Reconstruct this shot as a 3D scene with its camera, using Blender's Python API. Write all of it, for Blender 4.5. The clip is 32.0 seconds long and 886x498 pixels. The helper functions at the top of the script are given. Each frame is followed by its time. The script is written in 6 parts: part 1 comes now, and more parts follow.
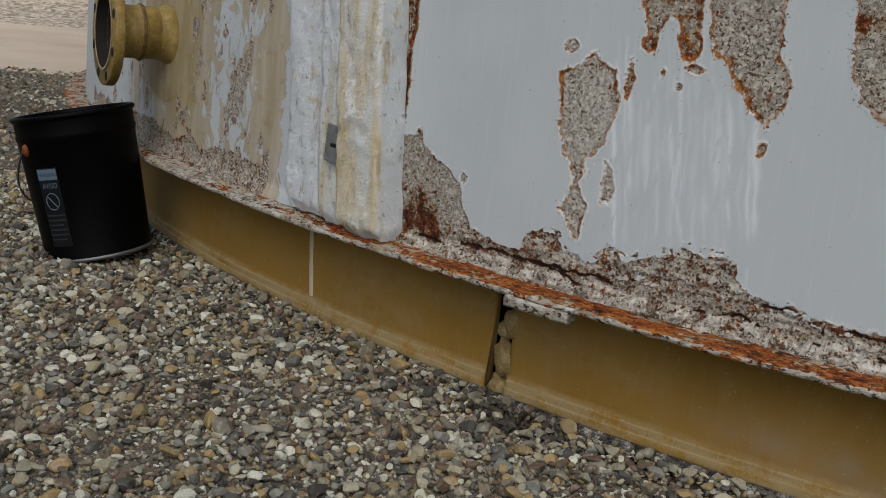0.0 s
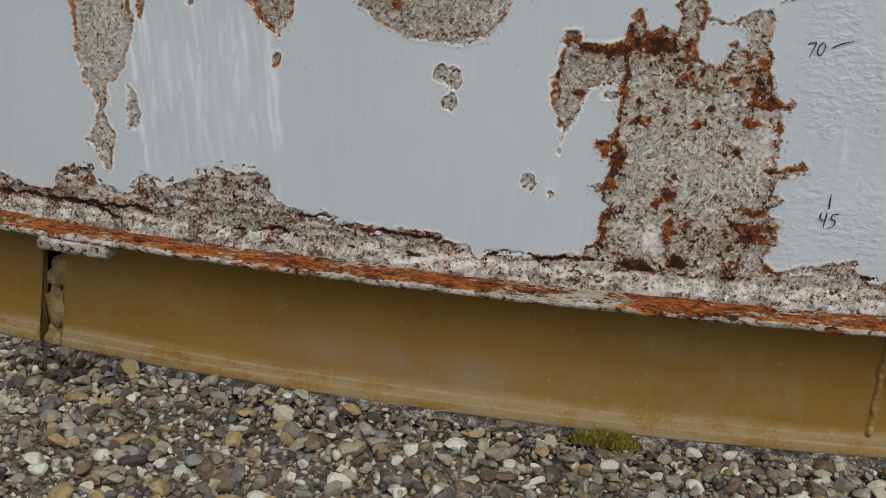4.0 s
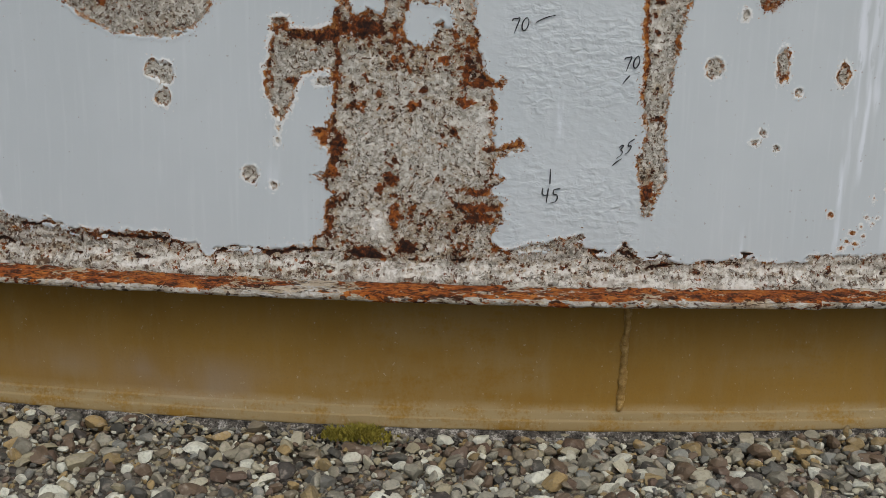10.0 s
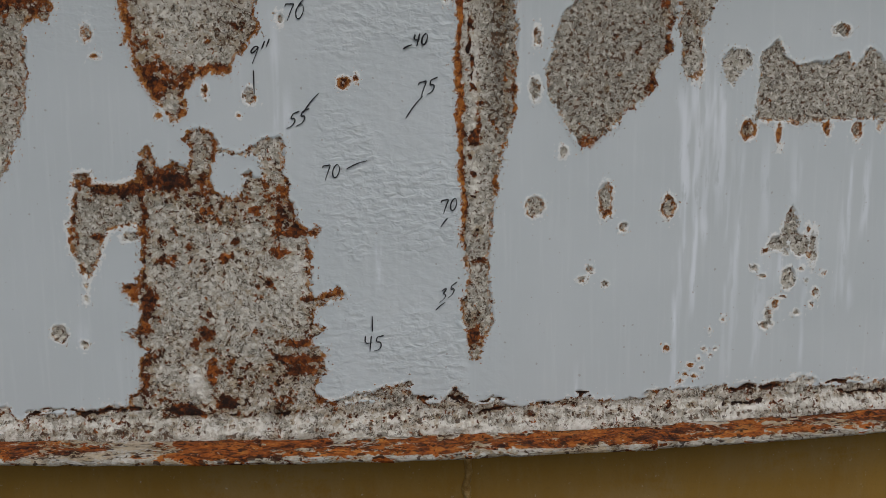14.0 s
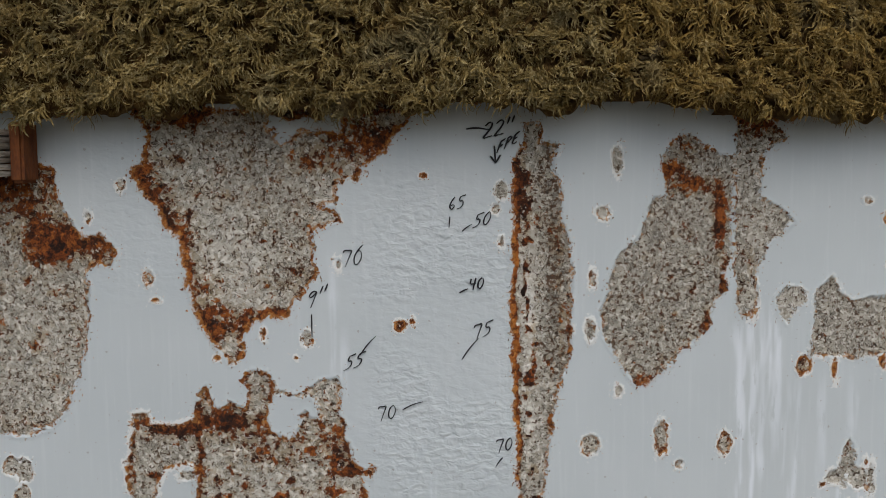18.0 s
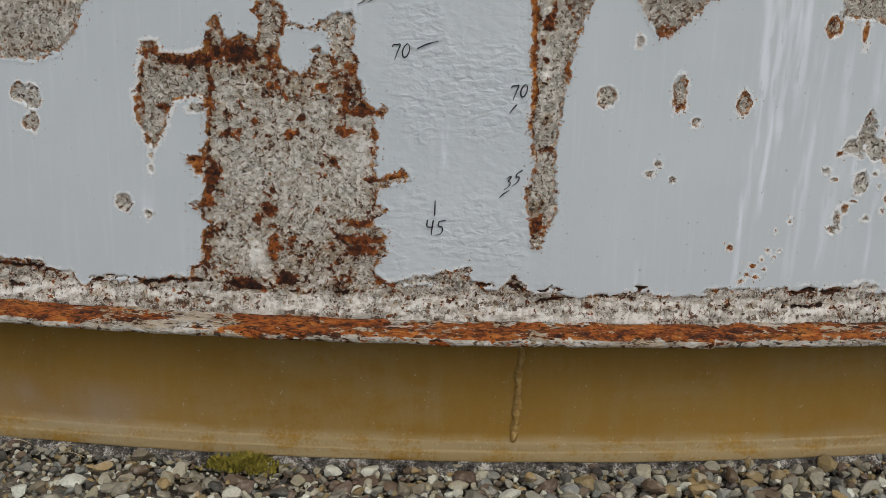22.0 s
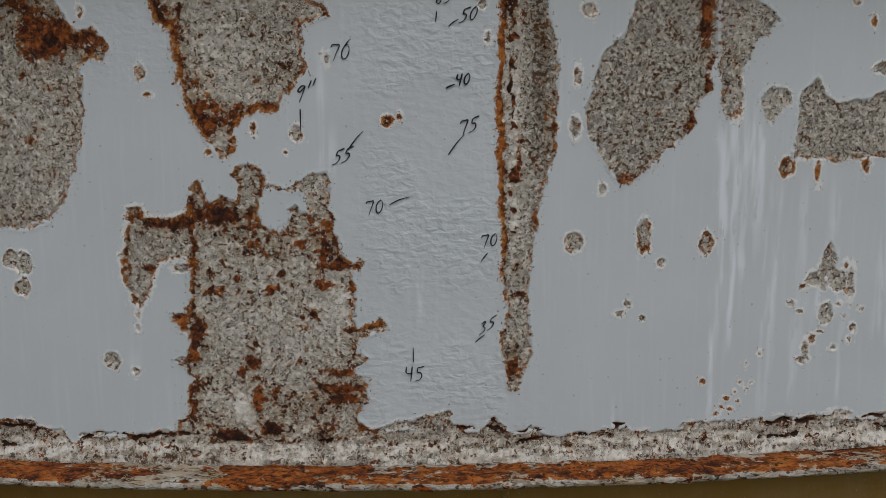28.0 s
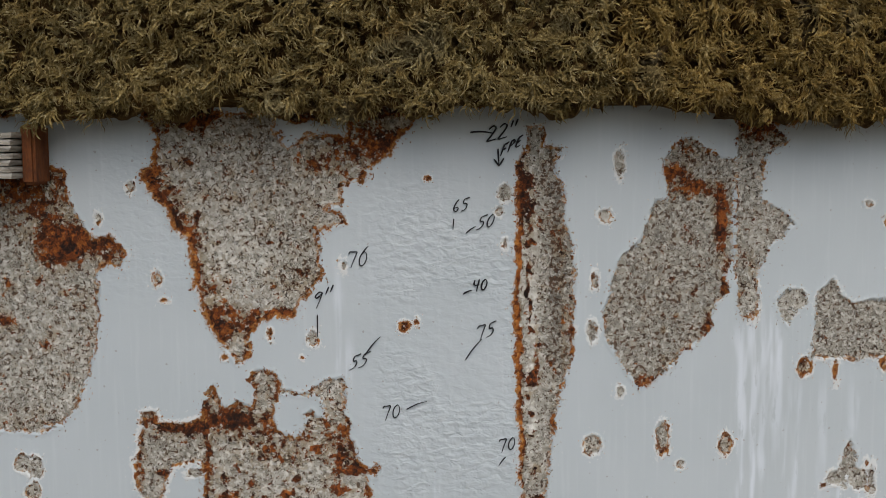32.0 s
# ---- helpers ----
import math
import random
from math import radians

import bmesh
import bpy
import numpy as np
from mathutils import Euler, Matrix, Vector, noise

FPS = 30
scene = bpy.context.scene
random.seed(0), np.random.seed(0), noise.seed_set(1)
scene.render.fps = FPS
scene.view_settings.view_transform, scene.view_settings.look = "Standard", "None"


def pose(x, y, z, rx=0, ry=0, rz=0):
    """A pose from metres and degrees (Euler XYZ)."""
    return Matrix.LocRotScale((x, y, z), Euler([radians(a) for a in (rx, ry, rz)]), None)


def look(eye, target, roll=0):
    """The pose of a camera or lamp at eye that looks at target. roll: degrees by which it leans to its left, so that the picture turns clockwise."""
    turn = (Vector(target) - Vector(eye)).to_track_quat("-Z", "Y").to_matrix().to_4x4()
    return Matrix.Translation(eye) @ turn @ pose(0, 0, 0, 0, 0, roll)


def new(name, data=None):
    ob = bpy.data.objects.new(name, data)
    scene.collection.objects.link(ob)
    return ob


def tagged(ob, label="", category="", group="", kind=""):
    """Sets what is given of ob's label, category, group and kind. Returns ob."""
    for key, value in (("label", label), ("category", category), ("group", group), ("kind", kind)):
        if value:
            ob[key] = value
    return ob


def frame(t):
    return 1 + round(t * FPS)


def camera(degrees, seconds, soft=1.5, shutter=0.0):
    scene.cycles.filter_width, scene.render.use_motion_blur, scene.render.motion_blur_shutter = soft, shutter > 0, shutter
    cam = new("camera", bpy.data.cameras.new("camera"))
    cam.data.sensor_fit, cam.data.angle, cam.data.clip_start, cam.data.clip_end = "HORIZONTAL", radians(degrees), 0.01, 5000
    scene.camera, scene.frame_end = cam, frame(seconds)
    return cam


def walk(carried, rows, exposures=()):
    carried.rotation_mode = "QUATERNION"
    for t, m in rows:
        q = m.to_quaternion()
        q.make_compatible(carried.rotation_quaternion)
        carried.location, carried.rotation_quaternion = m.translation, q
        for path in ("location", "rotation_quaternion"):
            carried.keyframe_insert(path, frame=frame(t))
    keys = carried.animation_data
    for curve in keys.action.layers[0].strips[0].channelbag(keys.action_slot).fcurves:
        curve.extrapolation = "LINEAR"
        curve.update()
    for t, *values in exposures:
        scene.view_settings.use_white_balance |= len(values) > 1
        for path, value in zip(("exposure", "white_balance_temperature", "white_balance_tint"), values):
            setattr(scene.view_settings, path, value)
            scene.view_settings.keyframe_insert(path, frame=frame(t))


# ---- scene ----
# ---- the camera and its walk ----
LENS = 45.85
PATH = [
    (0, -0.6439, -1.1558, 0.5392, 76.472, -6.052, 21.120),
    (0.5, -0.6466, -1.1444, 0.5247, 76.413, -6.940, 19.564),
    (1, -0.6446, -1.1500, 0.5138, 76.102, -7.517, 17.524),
    (1.5, -0.6321, -1.1411, 0.5097, 76.485, -7.442, 14.423),
    (2, -0.6088, -1.1341, 0.5032, 75.415, -6.134, 11.991),
    (2.5, -0.5802, -1.1248, 0.5012, 75.520, -6.176, 9.763),
    (3, -0.5507, -1.1168, 0.4947, 75.635, -4.697, 6.425),
    (3.5, -0.5243, -1.1182, 0.4960, 75.459, -4.441, 4.377),
    (4, -0.5002, -1.1157, 0.4965, 76.224, -4.056, 1.686),
    (4.5, -0.4661, -1.1097, 0.4933, 75.555, -3.110, -0.304),
    (6.5, -0.2858, -1.1054, 0.4676, 76.207, -3.067, -2.066),
    (7, -0.2813, -1.0997, 0.4587, 77.036, -2.688, -2.458),
    (7.5, -0.2737, -1.1086, 0.4542, 77.507, -1.993, -2.762),
    (8, -0.2727, -1.1111, 0.4635, 78.329, -2.697, -2.733),
    (8.5, -0.2902, -1.1064, 0.4635, 78.155, -2.873, -2.872),
    (9, -0.2853, -1.1050, 0.4635, 78.228, -2.610, -2.764),
    (9.5, -0.2861, -1.1055, 0.4620, 77.762, -2.450, -2.792),
    (10, -0.2821, -1.1076, 0.4632, 77.960, -1.572, -3.073),
    (10.5, -0.2830, -1.1097, 0.4500, 78.966, -1.338, -3.630),
    (11, -0.2814, -1.0929, 0.4680, 78.459, -0.765, -5.444),
    (11.5, -0.2717, -1.0370, 0.5231, 74.698, -0.703, -10.301),
    (12, -0.2118, -1.0343, 0.5010, 76.011, -1.029, -10.308),
    (12.5, -0.1812, -1.0389, 0.4736, 77.085, -0.947, -10.045),
    (13, -0.1201, -1.0640, 0.4948, 81.684, -1.076, -9.745),
    (13.5, -0.1264, -1.0670, 0.5336, 80.762, 0.250, -6.533),
    (14, -0.1252, -1.0627, 0.5539, 81.003, 0.486, -5.258),
    (14.5, -0.1292, -1.0631, 0.5793, 80.361, 1.006, -5.679),
    (16.5, -0.1542, -1.0652, 0.6373, 81.839, 0.154, -5.136),
    (17, -0.1597, -1.0575, 0.6365, 82.577, -0.277, -5.041),
    (17.5, -0.1490, -1.0491, 0.6777, 83.697, 0.280, -4.695),
    (18, -0.1535, -1.0440, 0.7287, 84.748, 0.537, -3.900),
    (18.5, -0.1512, -1.0443, 0.8062, 83.823, 0.003, -3.589),
    (19, -0.1499, -1.0477, 0.8077, 82.183, -0.318, -3.277),
    (19.5, -0.1525, -1.0563, 0.7269, 80.422, -1.635, -2.869),
    (20, -0.1511, -1.0483, 0.6584, 79.277, -1.758, -2.514),
    (20.5, -0.1332, -1.0449, 0.6132, 77.674, -1.092, -2.167),
    (21, -0.1333, -1.0550, 0.5834, 76.850, -1.063, -2.079),
    (21.5, -0.1510, -1.0502, 0.5616, 75.096, -1.666, -2.295),
    (22, -0.1522, -1.0494, 0.5573, 74.424, -1.960, -2.671),
    (22.5, -0.1481, -1.0521, 0.5533, 74.430, -1.373, -2.698),
    (23, -0.1490, -1.0467, 0.5506, 74.255, -1.245, -2.850),
    (23.5, -0.1276, -1.0503, 0.5485, 73.987, -1.447, -3.443),
    (24, -0.1181, -1.0487, 0.5479, 72.843, -1.313, -3.175),
    (24.5, -0.1158, -1.0497, 0.5473, 73.115, -1.158, -2.976),
    (26.5, -0.1270, -1.0744, 0.5127, 78.302, -1.425, -2.828),
    (27, -0.1340, -1.0685, 0.5535, 78.495, -1.440, -3.975),
    (27.5, -0.1180, -1.0718, 0.5762, 79.278, -0.018, -3.625),
    (28, -0.1253, -1.0796, 0.6026, 80.506, 0.301, -2.937),
    (28.5, -0.1376, -1.0872, 0.6269, 81.913, 0.208, -2.797),
    (29, -0.1513, -1.0863, 0.6177, 83.276, -0.155, -3.342),
    (29.5, -0.1543, -1.0734, 0.6425, 84.300, -0.738, -4.209),
    (30, -0.1552, -1.0639, 0.7058, 84.289, -0.129, -4.470),
    (30.5, -0.1449, -1.0548, 0.7332, 83.822, -0.217, -3.774),
    (31, -0.1428, -1.0552, 0.7288, 84.212, 0.004, -3.653),
    (31.5, -0.1508, -1.0545, 0.7284, 85.229, 0.642, -3.721),
    (32, -0.1465, -1.0588, 0.7299, 84.853, 0.435, -3.241),
]
EXPOSURES = [(0, -0.2), (1, 0.05), (3, 0), (12.5, 0), (13, -0.02), (14, -0.34), (14.5, -0.42), (16.5, -0.70), (17, -0.73), (17.5, -0.73), (18, 0.05), (19, 0.15), (19.5, 0.02), (20, -0.30),
             (20.5, -0.48), (21, -0.6), (21.5, -0.45), (22, -0.01), (24.5, 0), (26.5, -0.06), (27, -0.25), (28, -0.47), (29, -0.71), (29.5, -0.66), (30, -0.34), (30.5, 0.05), (31, 0.1), (32, 0.1)]
cam = camera(LENS, 32.0, soft=0.5)
walk(cam, [(t, pose(x, y, z, rx, ry, rz)) for t, x, y, z, rx, ry, rz in PATH], EXPOSURES)

# ---- overcast daylight ----
world = bpy.data.worlds.new("overcast_sky")
scene.world = world
world.use_nodes = True
wn = world.node_tree
sky = wn.nodes.new("ShaderNodeTexSky")
sky.sky_type = "NISHITA"
sky.sun_disc = False
sky.sun_elevation, sky.sun_rotation = radians(50), radians(167)
sky.air_density, sky.dust_density = 1.0, 4.0
wn.nodes["Background"].inputs[1].default_value = 0.112
wn.links.new(sky.outputs[0], wn.nodes["Background"].inputs[0])
sun_data = bpy.data.lights.new("sun", "SUN")
sun_data.energy, sun_data.angle, sun_data.color = 1.24, radians(62), (0.93, 0.965, 0.95)
sun = new("sun", sun_data)
sun.matrix_world = look((1.5, -6.6, 8.2), (0, 0, 0))

# ---- tank coordinates: s along the shell from its weld seam, d out from the shell, z up ----
R = 3.348
rng = np.random.default_rng(7)


def at(s, d, z):
    a = s / R
    return Vector(((R + d) * math.sin(a), R - (R + d) * math.cos(a), z))


def at_array(s, d, z):
    a = s / R
    return np.stack([(R + d) * np.sin(a), R - (R + d) * np.cos(a), z + 0 * s], -1)


def tank_frame(s, d, z):
    """A pose on the tank: x along the shell, y inwards, z up."""
    return Matrix.Translation(at(s, d, z)) @ Matrix.Rotation(s / R, 4, "Z")


def part(name, bm, material, parent, label="", smooth=False):
    me = bpy.data.meshes.new(name)
    bm.to_mesh(me)
    bm.free()
    if smooth:
        me.polygons.foreach_set("use_smooth", np.ones(len(me.polygons), bool))
    if material:
        me.materials.append(material)
    ob = new(name, me)
    ob.parent = parent
    if label:
        ob["label"] = label
    return ob


def mesh_arrays(name, co, faces, material, parent, label="", smooth=True, floats=None, tc=None):
    """One mesh from arrays of vertices and faces of equal size, with point attributes."""
    me = bpy.data.meshes.new(name)
    me.vertices.add(len(co))
    me.vertices.foreach_set("co", np.asarray(co, np.float32).ravel())
    f = np.asarray(faces, np.int32)
    n, k = f.shape
    me.loops.add(n * k)
    me.loops.foreach_set("vertex_index", f.ravel())
    me.polygons.add(n)
    me.polygons.foreach_set("loop_start", np.arange(0, n * k, k, dtype=np.int32))
    me.polygons.foreach_set("loop_total", np.full(n, k, np.int32))
    me.polygons.foreach_set("use_smooth", np.full(n, smooth, bool))
    me.update(calc_edges=True)
    for key, values in (floats or {}).items():
        me.attributes.new(key, "FLOAT", "POINT").data.foreach_set("value", np.asarray(values, np.float32).ravel())
    if tc is not None:
        me.attributes.new("tc", "FLOAT_VECTOR", "POINT").data.foreach_set("vector", np.asarray(tc, np.float32).ravel())
    if material:
        me.materials.append(material)
    ob = new(name, me)
    ob.parent = parent
    if label:
        ob["label"] = label
    return ob


def grid_faces(nu, nv):
    i = np.arange(nu * nv).reshape(nu, nv)
    return np.stack([i[:-1, :-1], i[1:, :-1], i[1:, 1:], i[:-1, 1:]], -1).reshape(-1, 4)


# ---- noise on arrays ----
def lattice(ix, iy, seed):
    h = (ix * 374761393 + iy * 668265263 + seed * 974634777) & 0xFFFFFFFF
    h = ((h ^ (h >> 13)) * 1274126177) & 0xFFFFFFFF
    return ((h ^ (h >> 16)) & 0xFFFF) / 65535.0


def value_noise(x, y, seed=0):
    x, y = np.asarray(x, float), np.asarray(y, float)
    ix, iy = np.floor(x).astype(np.int64), np.floor(y).astype(np.int64)
    fx, fy = x - ix, y - iy
    fx, fy = fx * fx * (3 - 2 * fx), fy * fy * (3 - 2 * fy)
    a, b = lattice(ix, iy, seed), lattice(ix + 1, iy, seed)
    c, d = lattice(ix, iy + 1, seed), lattice(ix + 1, iy + 1, seed)
    return (a + (b - a) * fx) * (1 - fy) + (c + (d - c) * fx) * fy - 0.5


def fbm(x, y, seed=0, octaves=3, gain=0.5):
    total, amp = 0.0, 1.0
    for o in range(octaves):
        total = total + amp * value_noise(x * 2**o, y * 2**o, seed + 17 * o)
        amp *= gain
    return total


def smooth(a, b, x):
    t = np.clip((x - a) / (b - a), 0, 1)
    return t * t * (3 - 2 * t)


def inside_distance(poly, x, y):
    """Signed distance to a closed outline, positive inside."""
    p = np.asarray(poly, float)
    q = np.roll(p, -1, axis=0)
    best, odd = np.full(x.shape, 1e9), np.zeros(x.shape, bool)
    for (ax, ay), (bx, by) in zip(p, q):
        ex, ey = bx - ax, by - ay
        t = np.clip(((x - ax) * ex + (y - ay) * ey) / (ex * ex + ey * ey + 1e-9), 0, 1)
        best = np.minimum(best, (x - ax - t * ex) ** 2 + (y - ay - t * ey) ** 2)
        if abs(ey) > 1e-9:
            odd ^= ((ay > y) != (by > y)) & (x < ex * (y - ay) / ey + ax)
    return np.where(odd, 1, -1) * np.sqrt(best)


# ---- materials ----
class Nodes:
    def __init__(self, name, rough=0.7, metal=0.0, spec=0.3):
        self.m = bpy.data.materials.new(name)
        self.m.use_nodes = True
        self.t = self.m.node_tree
        self.b = self.t.nodes["Principled BSDF"]
        self.b.inputs["Roughness"].default_value = rough
        self.b.inputs["Metallic"].default_value = metal
        self.b.inputs["Specular IOR Level"].default_value = spec

    def put(self, socket, value):
        if hasattr(value, "is_linked"):
            self.t.links.new(value, socket)
        elif isinstance(value, tuple) and len(value) == 3 and len(socket.default_value) == 4:
            socket.default_value = (*value, 1)
        else:
            socket.default_value = value

    def attr(self, name, vector=False):
        n = self.t.nodes.new("ShaderNodeAttribute")
        n.attribute_name = name
        return n.outputs["Vector" if vector else "Fac"]

    def object_coords(self):
        return self.t.nodes.new("ShaderNodeTexCoord").outputs["Object"]

    def scaled(self, vec, scale):
        n = self.t.nodes.new("ShaderNodeVectorMath")
        n.operation = "MULTIPLY"
        self.put(n.inputs[0], vec)
        n.inputs[1].default_value = scale
        return n.outputs[0]

    def noise(self, vec, scale, detail=3.0, rough=0.55, distort=0.0):
        n = self.t.nodes.new("ShaderNodeTexNoise")
        self.put(n.inputs["Vector"], vec)
        n.inputs["Scale"].default_value, n.inputs["Detail"].default_value = scale, detail
        n.inputs["Roughness"].default_value, n.inputs["Distortion"].default_value = rough, distort
        return n.outputs["Fac"]

    def jittered(self, vec, scale, amount):
        n = self.t.nodes.new("ShaderNodeTexNoise")
        self.put(n.inputs["Vector"], vec)
        n.inputs["Scale"].default_value, n.inputs["Detail"].default_value = scale, 2.0
        a, b = self.t.nodes.new("ShaderNodeVectorMath"), self.t.nodes.new("ShaderNodeVectorMath")
        a.operation, b.operation = "MULTIPLY_ADD", "ADD"
        self.put(a.inputs[0], n.outputs["Color"])
        a.inputs[1].default_value, a.inputs[2].default_value = (amount,) * 3, (-0.5 * amount,) * 3
        self.put(b.inputs[0], vec)
        self.put(b.inputs[1], a.outputs[0])
        return b.outputs[0]

    def channel(self, color, which):
        n = self.t.nodes.new("ShaderNodeSeparateColor")
        self.put(n.inputs[0], color)
        return n.outputs[which]

    def cells(self, vec, scale, out="Distance"):
        n = self.t.nodes.new("ShaderNodeTexVoronoi")
        self.put(n.inputs["Vector"], vec)
        n.inputs["Scale"].default_value = scale
        return n.outputs[out]

    def math(self, op, a, b=0.0):
        n = self.t.nodes.new("ShaderNodeMath")
        n.operation = op
        self.put(n.inputs[0], a)
        self.put(n.inputs[1], b)
        return n.outputs[0]

    def add(self, *terms):
        total = terms[0]
        for x in terms[1:]:
            total = self.math("ADD", total, x)
        return total

    def times(self, a, b):
        return self.math("MULTIPLY", a, b)

    def centred(self, fac, amount):
        return self.times(self.math("SUBTRACT", fac, 0.5), amount)

    def spread(self, fac, gain):
        n = self.t.nodes.new("ShaderNodeMath")
        n.operation, n.use_clamp = "MULTIPLY_ADD", True
        self.put(n.inputs[0], fac)
        n.inputs[1].default_value, n.inputs[2].default_value = gain, 0.5 - 0.5 * gain
        return n.outputs[0]

    def step(self, x, lo, hi):
        n = self.t.nodes.new("ShaderNodeMapRange")
        n.interpolation_type = "SMOOTHSTEP"
        self.put(n.inputs["Value"], x)
        n.inputs["From Min"].default_value, n.inputs["From Max"].default_value = lo, hi
        return n.outputs["Result"]

    def mix(self, fac, a, b):
        n = self.t.nodes.new("ShaderNodeMix")
        n.data_type = "RGBA"
        self.put(n.inputs["Factor"], fac)
        self.put(n.inputs["A"] if False else n.inputs[6], a)
        self.put(n.inputs[7], b)
        return n.outputs[2]

    def ramp(self, fac, stops):
        n = self.t.nodes.new("ShaderNodeValToRGB")
        self.put(n.inputs[0], fac)
        e = n.color_ramp.elements
        while len(e) < len(stops):
            e.new(0.5)
        for el, (p, c) in zip(e, stops):
            el.position, el.color = p, (*c, 1)
        return n.outputs[0]

    def island(self):
        return self.t.nodes.new("ShaderNodeNewGeometry").outputs["Random Per Island"]

    def bump(self, height, distance, strength=1.0):
        n = self.t.nodes.new("ShaderNodeBump")
        self.put(n.inputs["Height"], height)
        n.inputs["Distance"].default_value, n.inputs["Strength"].default_value = distance, strength
        self.t.links.new(n.outputs[0], self.b.inputs["Normal"])

    def finish(self, color, rough=None):
        self.put(self.b.inputs["Base Color"], color)
        if rough is not None:
            self.put(self.b.inputs["Roughness"], rough)
        return self.m


RUST_RAMP = [(0.16, (0.018, 0.008, 0.005)), (0.38, (0.078, 0.022, 0.007)), (0.58, (0.215, 0.054, 0.010)), (0.88, (0.46, 0.155, 0.028))]


def shell_material():
    """White paint over a pitted steel plate: the paint is gone where "bare" (mm inside the edge) is positive."""
    k = Nodes("weathered_white_paint", 0.45)
    tc = k.attr("tc", True)
    grit = k.spread(k.noise(tc, 480, 2, 0.6, 0.6), 2.8)
    grain = k.spread(k.noise(tc, 190, 3, 0.7, 1.0), 2.6)
    clump = k.spread(k.noise(tc, 85, 4, 0.7, 0.8), 2.4)
    blotch = k.spread(k.noise(tc, 34, 3, 0.6), 2.0)
    broad = k.noise(tc, 7, 3)
    flat_tc = k.scaled(tc, (1.0, 0.3, 1.0))
    big = k.cells(k.jittered(flat_tc, 210, 0.011), 105, "Color")
    small = k.cells(k.jittered(flat_tc, 420, 0.006), 250, "Color")
    big_a, big_b, small_a, small_b = k.channel(big, 0), k.channel(big, 1), k.channel(small, 0), k.channel(small, 1)
    tone = k.attr("tone")
    edge = k.add(k.attr("bare"), k.centred(grain, 3.6), k.centred(grit, 2.2), k.centred(clump, 3.0), k.centred(small_a, 2.2), k.centred(big_a, 2.0), k.times(k.step(k.noise(flat_tc, 270, 1), 0.64, 0.69), 8.0))
    bare = k.step(edge, -0.2, 0.3)
    base = k.ramp(k.add(k.times(clump, 0.35), k.times(blotch, 0.2), k.times(small_b, 0.45), tone), [(0.05, (0.22, 0.205, 0.175)), (0.45, (0.428, 0.40, 0.342)), (0.80, (0.572, 0.552, 0.497)), (1.0, (0.70, 0.69, 0.655))])
    base = k.mix(k.times(k.step(k.add(k.attr("rust"), k.centred(clump, 0.35), k.centred(blotch, 0.45)), 0.05, 0.42), 0.65), base, (0.33, 0.235, 0.125))
    # curls: dark crescents that put the shade of small pits into the colour
    curl_noise = k.noise(k.jittered(flat_tc, 55, 0.026), 175, 2, 0.62, 1.6)
    line = k.step(k.math("ABSOLUTE", k.math("SUBTRACT", curl_noise, 0.535)), 0.040, 0.014)
    curls = k.times(line, k.step(k.add(k.noise(flat_tc, 95, 2), k.times(tone, -0.35), k.centred(blotch, 0.12)), 0.40, 0.52))
    pits = k.step(k.add(k.noise(flat_tc, 235, 2), k.times(tone, -0.25), k.centred(blotch, 0.10), k.centred(clump, 0.16)), 0.580, 0.625)
    pale = k.step(k.add(k.noise(flat_tc, 200, 2), k.times(tone, 0.2)), 0.54, 0.60)
    base = k.mix(k.times(pale, 0.6), base, (0.73, 0.715, 0.665))
    metal = k.mix(k.times(curls, 0.85), base, k.mix(small_a, (0.024, 0.017, 0.012), (0.14, 0.09, 0.05)))
    metal = k.mix(k.times(pits, 0.85), metal, k.mix(grain, (0.018, 0.012, 0.008), (0.15, 0.065, 0.025)))
    rim = k.math("SUBTRACT", 1.0, k.step(k.math("ABSOLUTE", edge), 0.5, 8.5))
    rusty = k.add(k.attr("rust"), k.times(k.times(rim, k.attr("rim")), 0.36), k.centred(grain, 0.42), k.centred(small_a, 0.38), k.centred(big_a, 0.28), k.centred(clump, 0.42), k.centred(blotch, 0.30))
    rusted = k.step(rusty, 0.405, 0.50)
    flecks = k.spread(k.noise(flat_tc, 260, 4, 0.75, 0.9), 3.0)
    rust = k.ramp(k.add(k.times(flecks, 0.38), k.times(big_b, 0.27), k.times(small_b, 0.35), k.attr("dark")), RUST_RAMP)
    rust = k.mix(k.times(k.times(curls, 0.8), k.step(grain, 0.3, 0.7)), rust, (0.018, 0.010, 0.007))
    worn = k.mix(rusted, metal, rust)
    lip = k.times(k.step(k.math("ABSOLUTE", k.math("SUBTRACT", edge, 1.6)), 2.2, 0.8), k.times(k.step(k.add(k.attr("rim"), k.centred(clump, 1.1)), 0.35, 0.7), 0.65))
    worn = k.mix(lip, worn, k.mix(small_b, (0.27, 0.075, 0.012), (0.56, 0.27, 0.07)))
    film = k.mix(k.step(broad, 0.35, 0.7), (0.460, 0.510, 0.537), (0.489, 0.538, 0.566))
    streak = k.noise(k.scaled(tc, (160, 1, 9)), 1.0, 3)
    film = k.mix(k.times(k.step(streak, 0.5, 0.75), 0.14), film, (0.68, 0.71, 0.73))
    film = k.mix(k.times(k.attr("wash"), k.step(k.add(k.noise(k.scaled(tc, (150, 1, 26)), 1.0, 3), k.centred(grain, 0.08)), 0.30, 0.46)), film, (0.74, 0.785, 0.85))
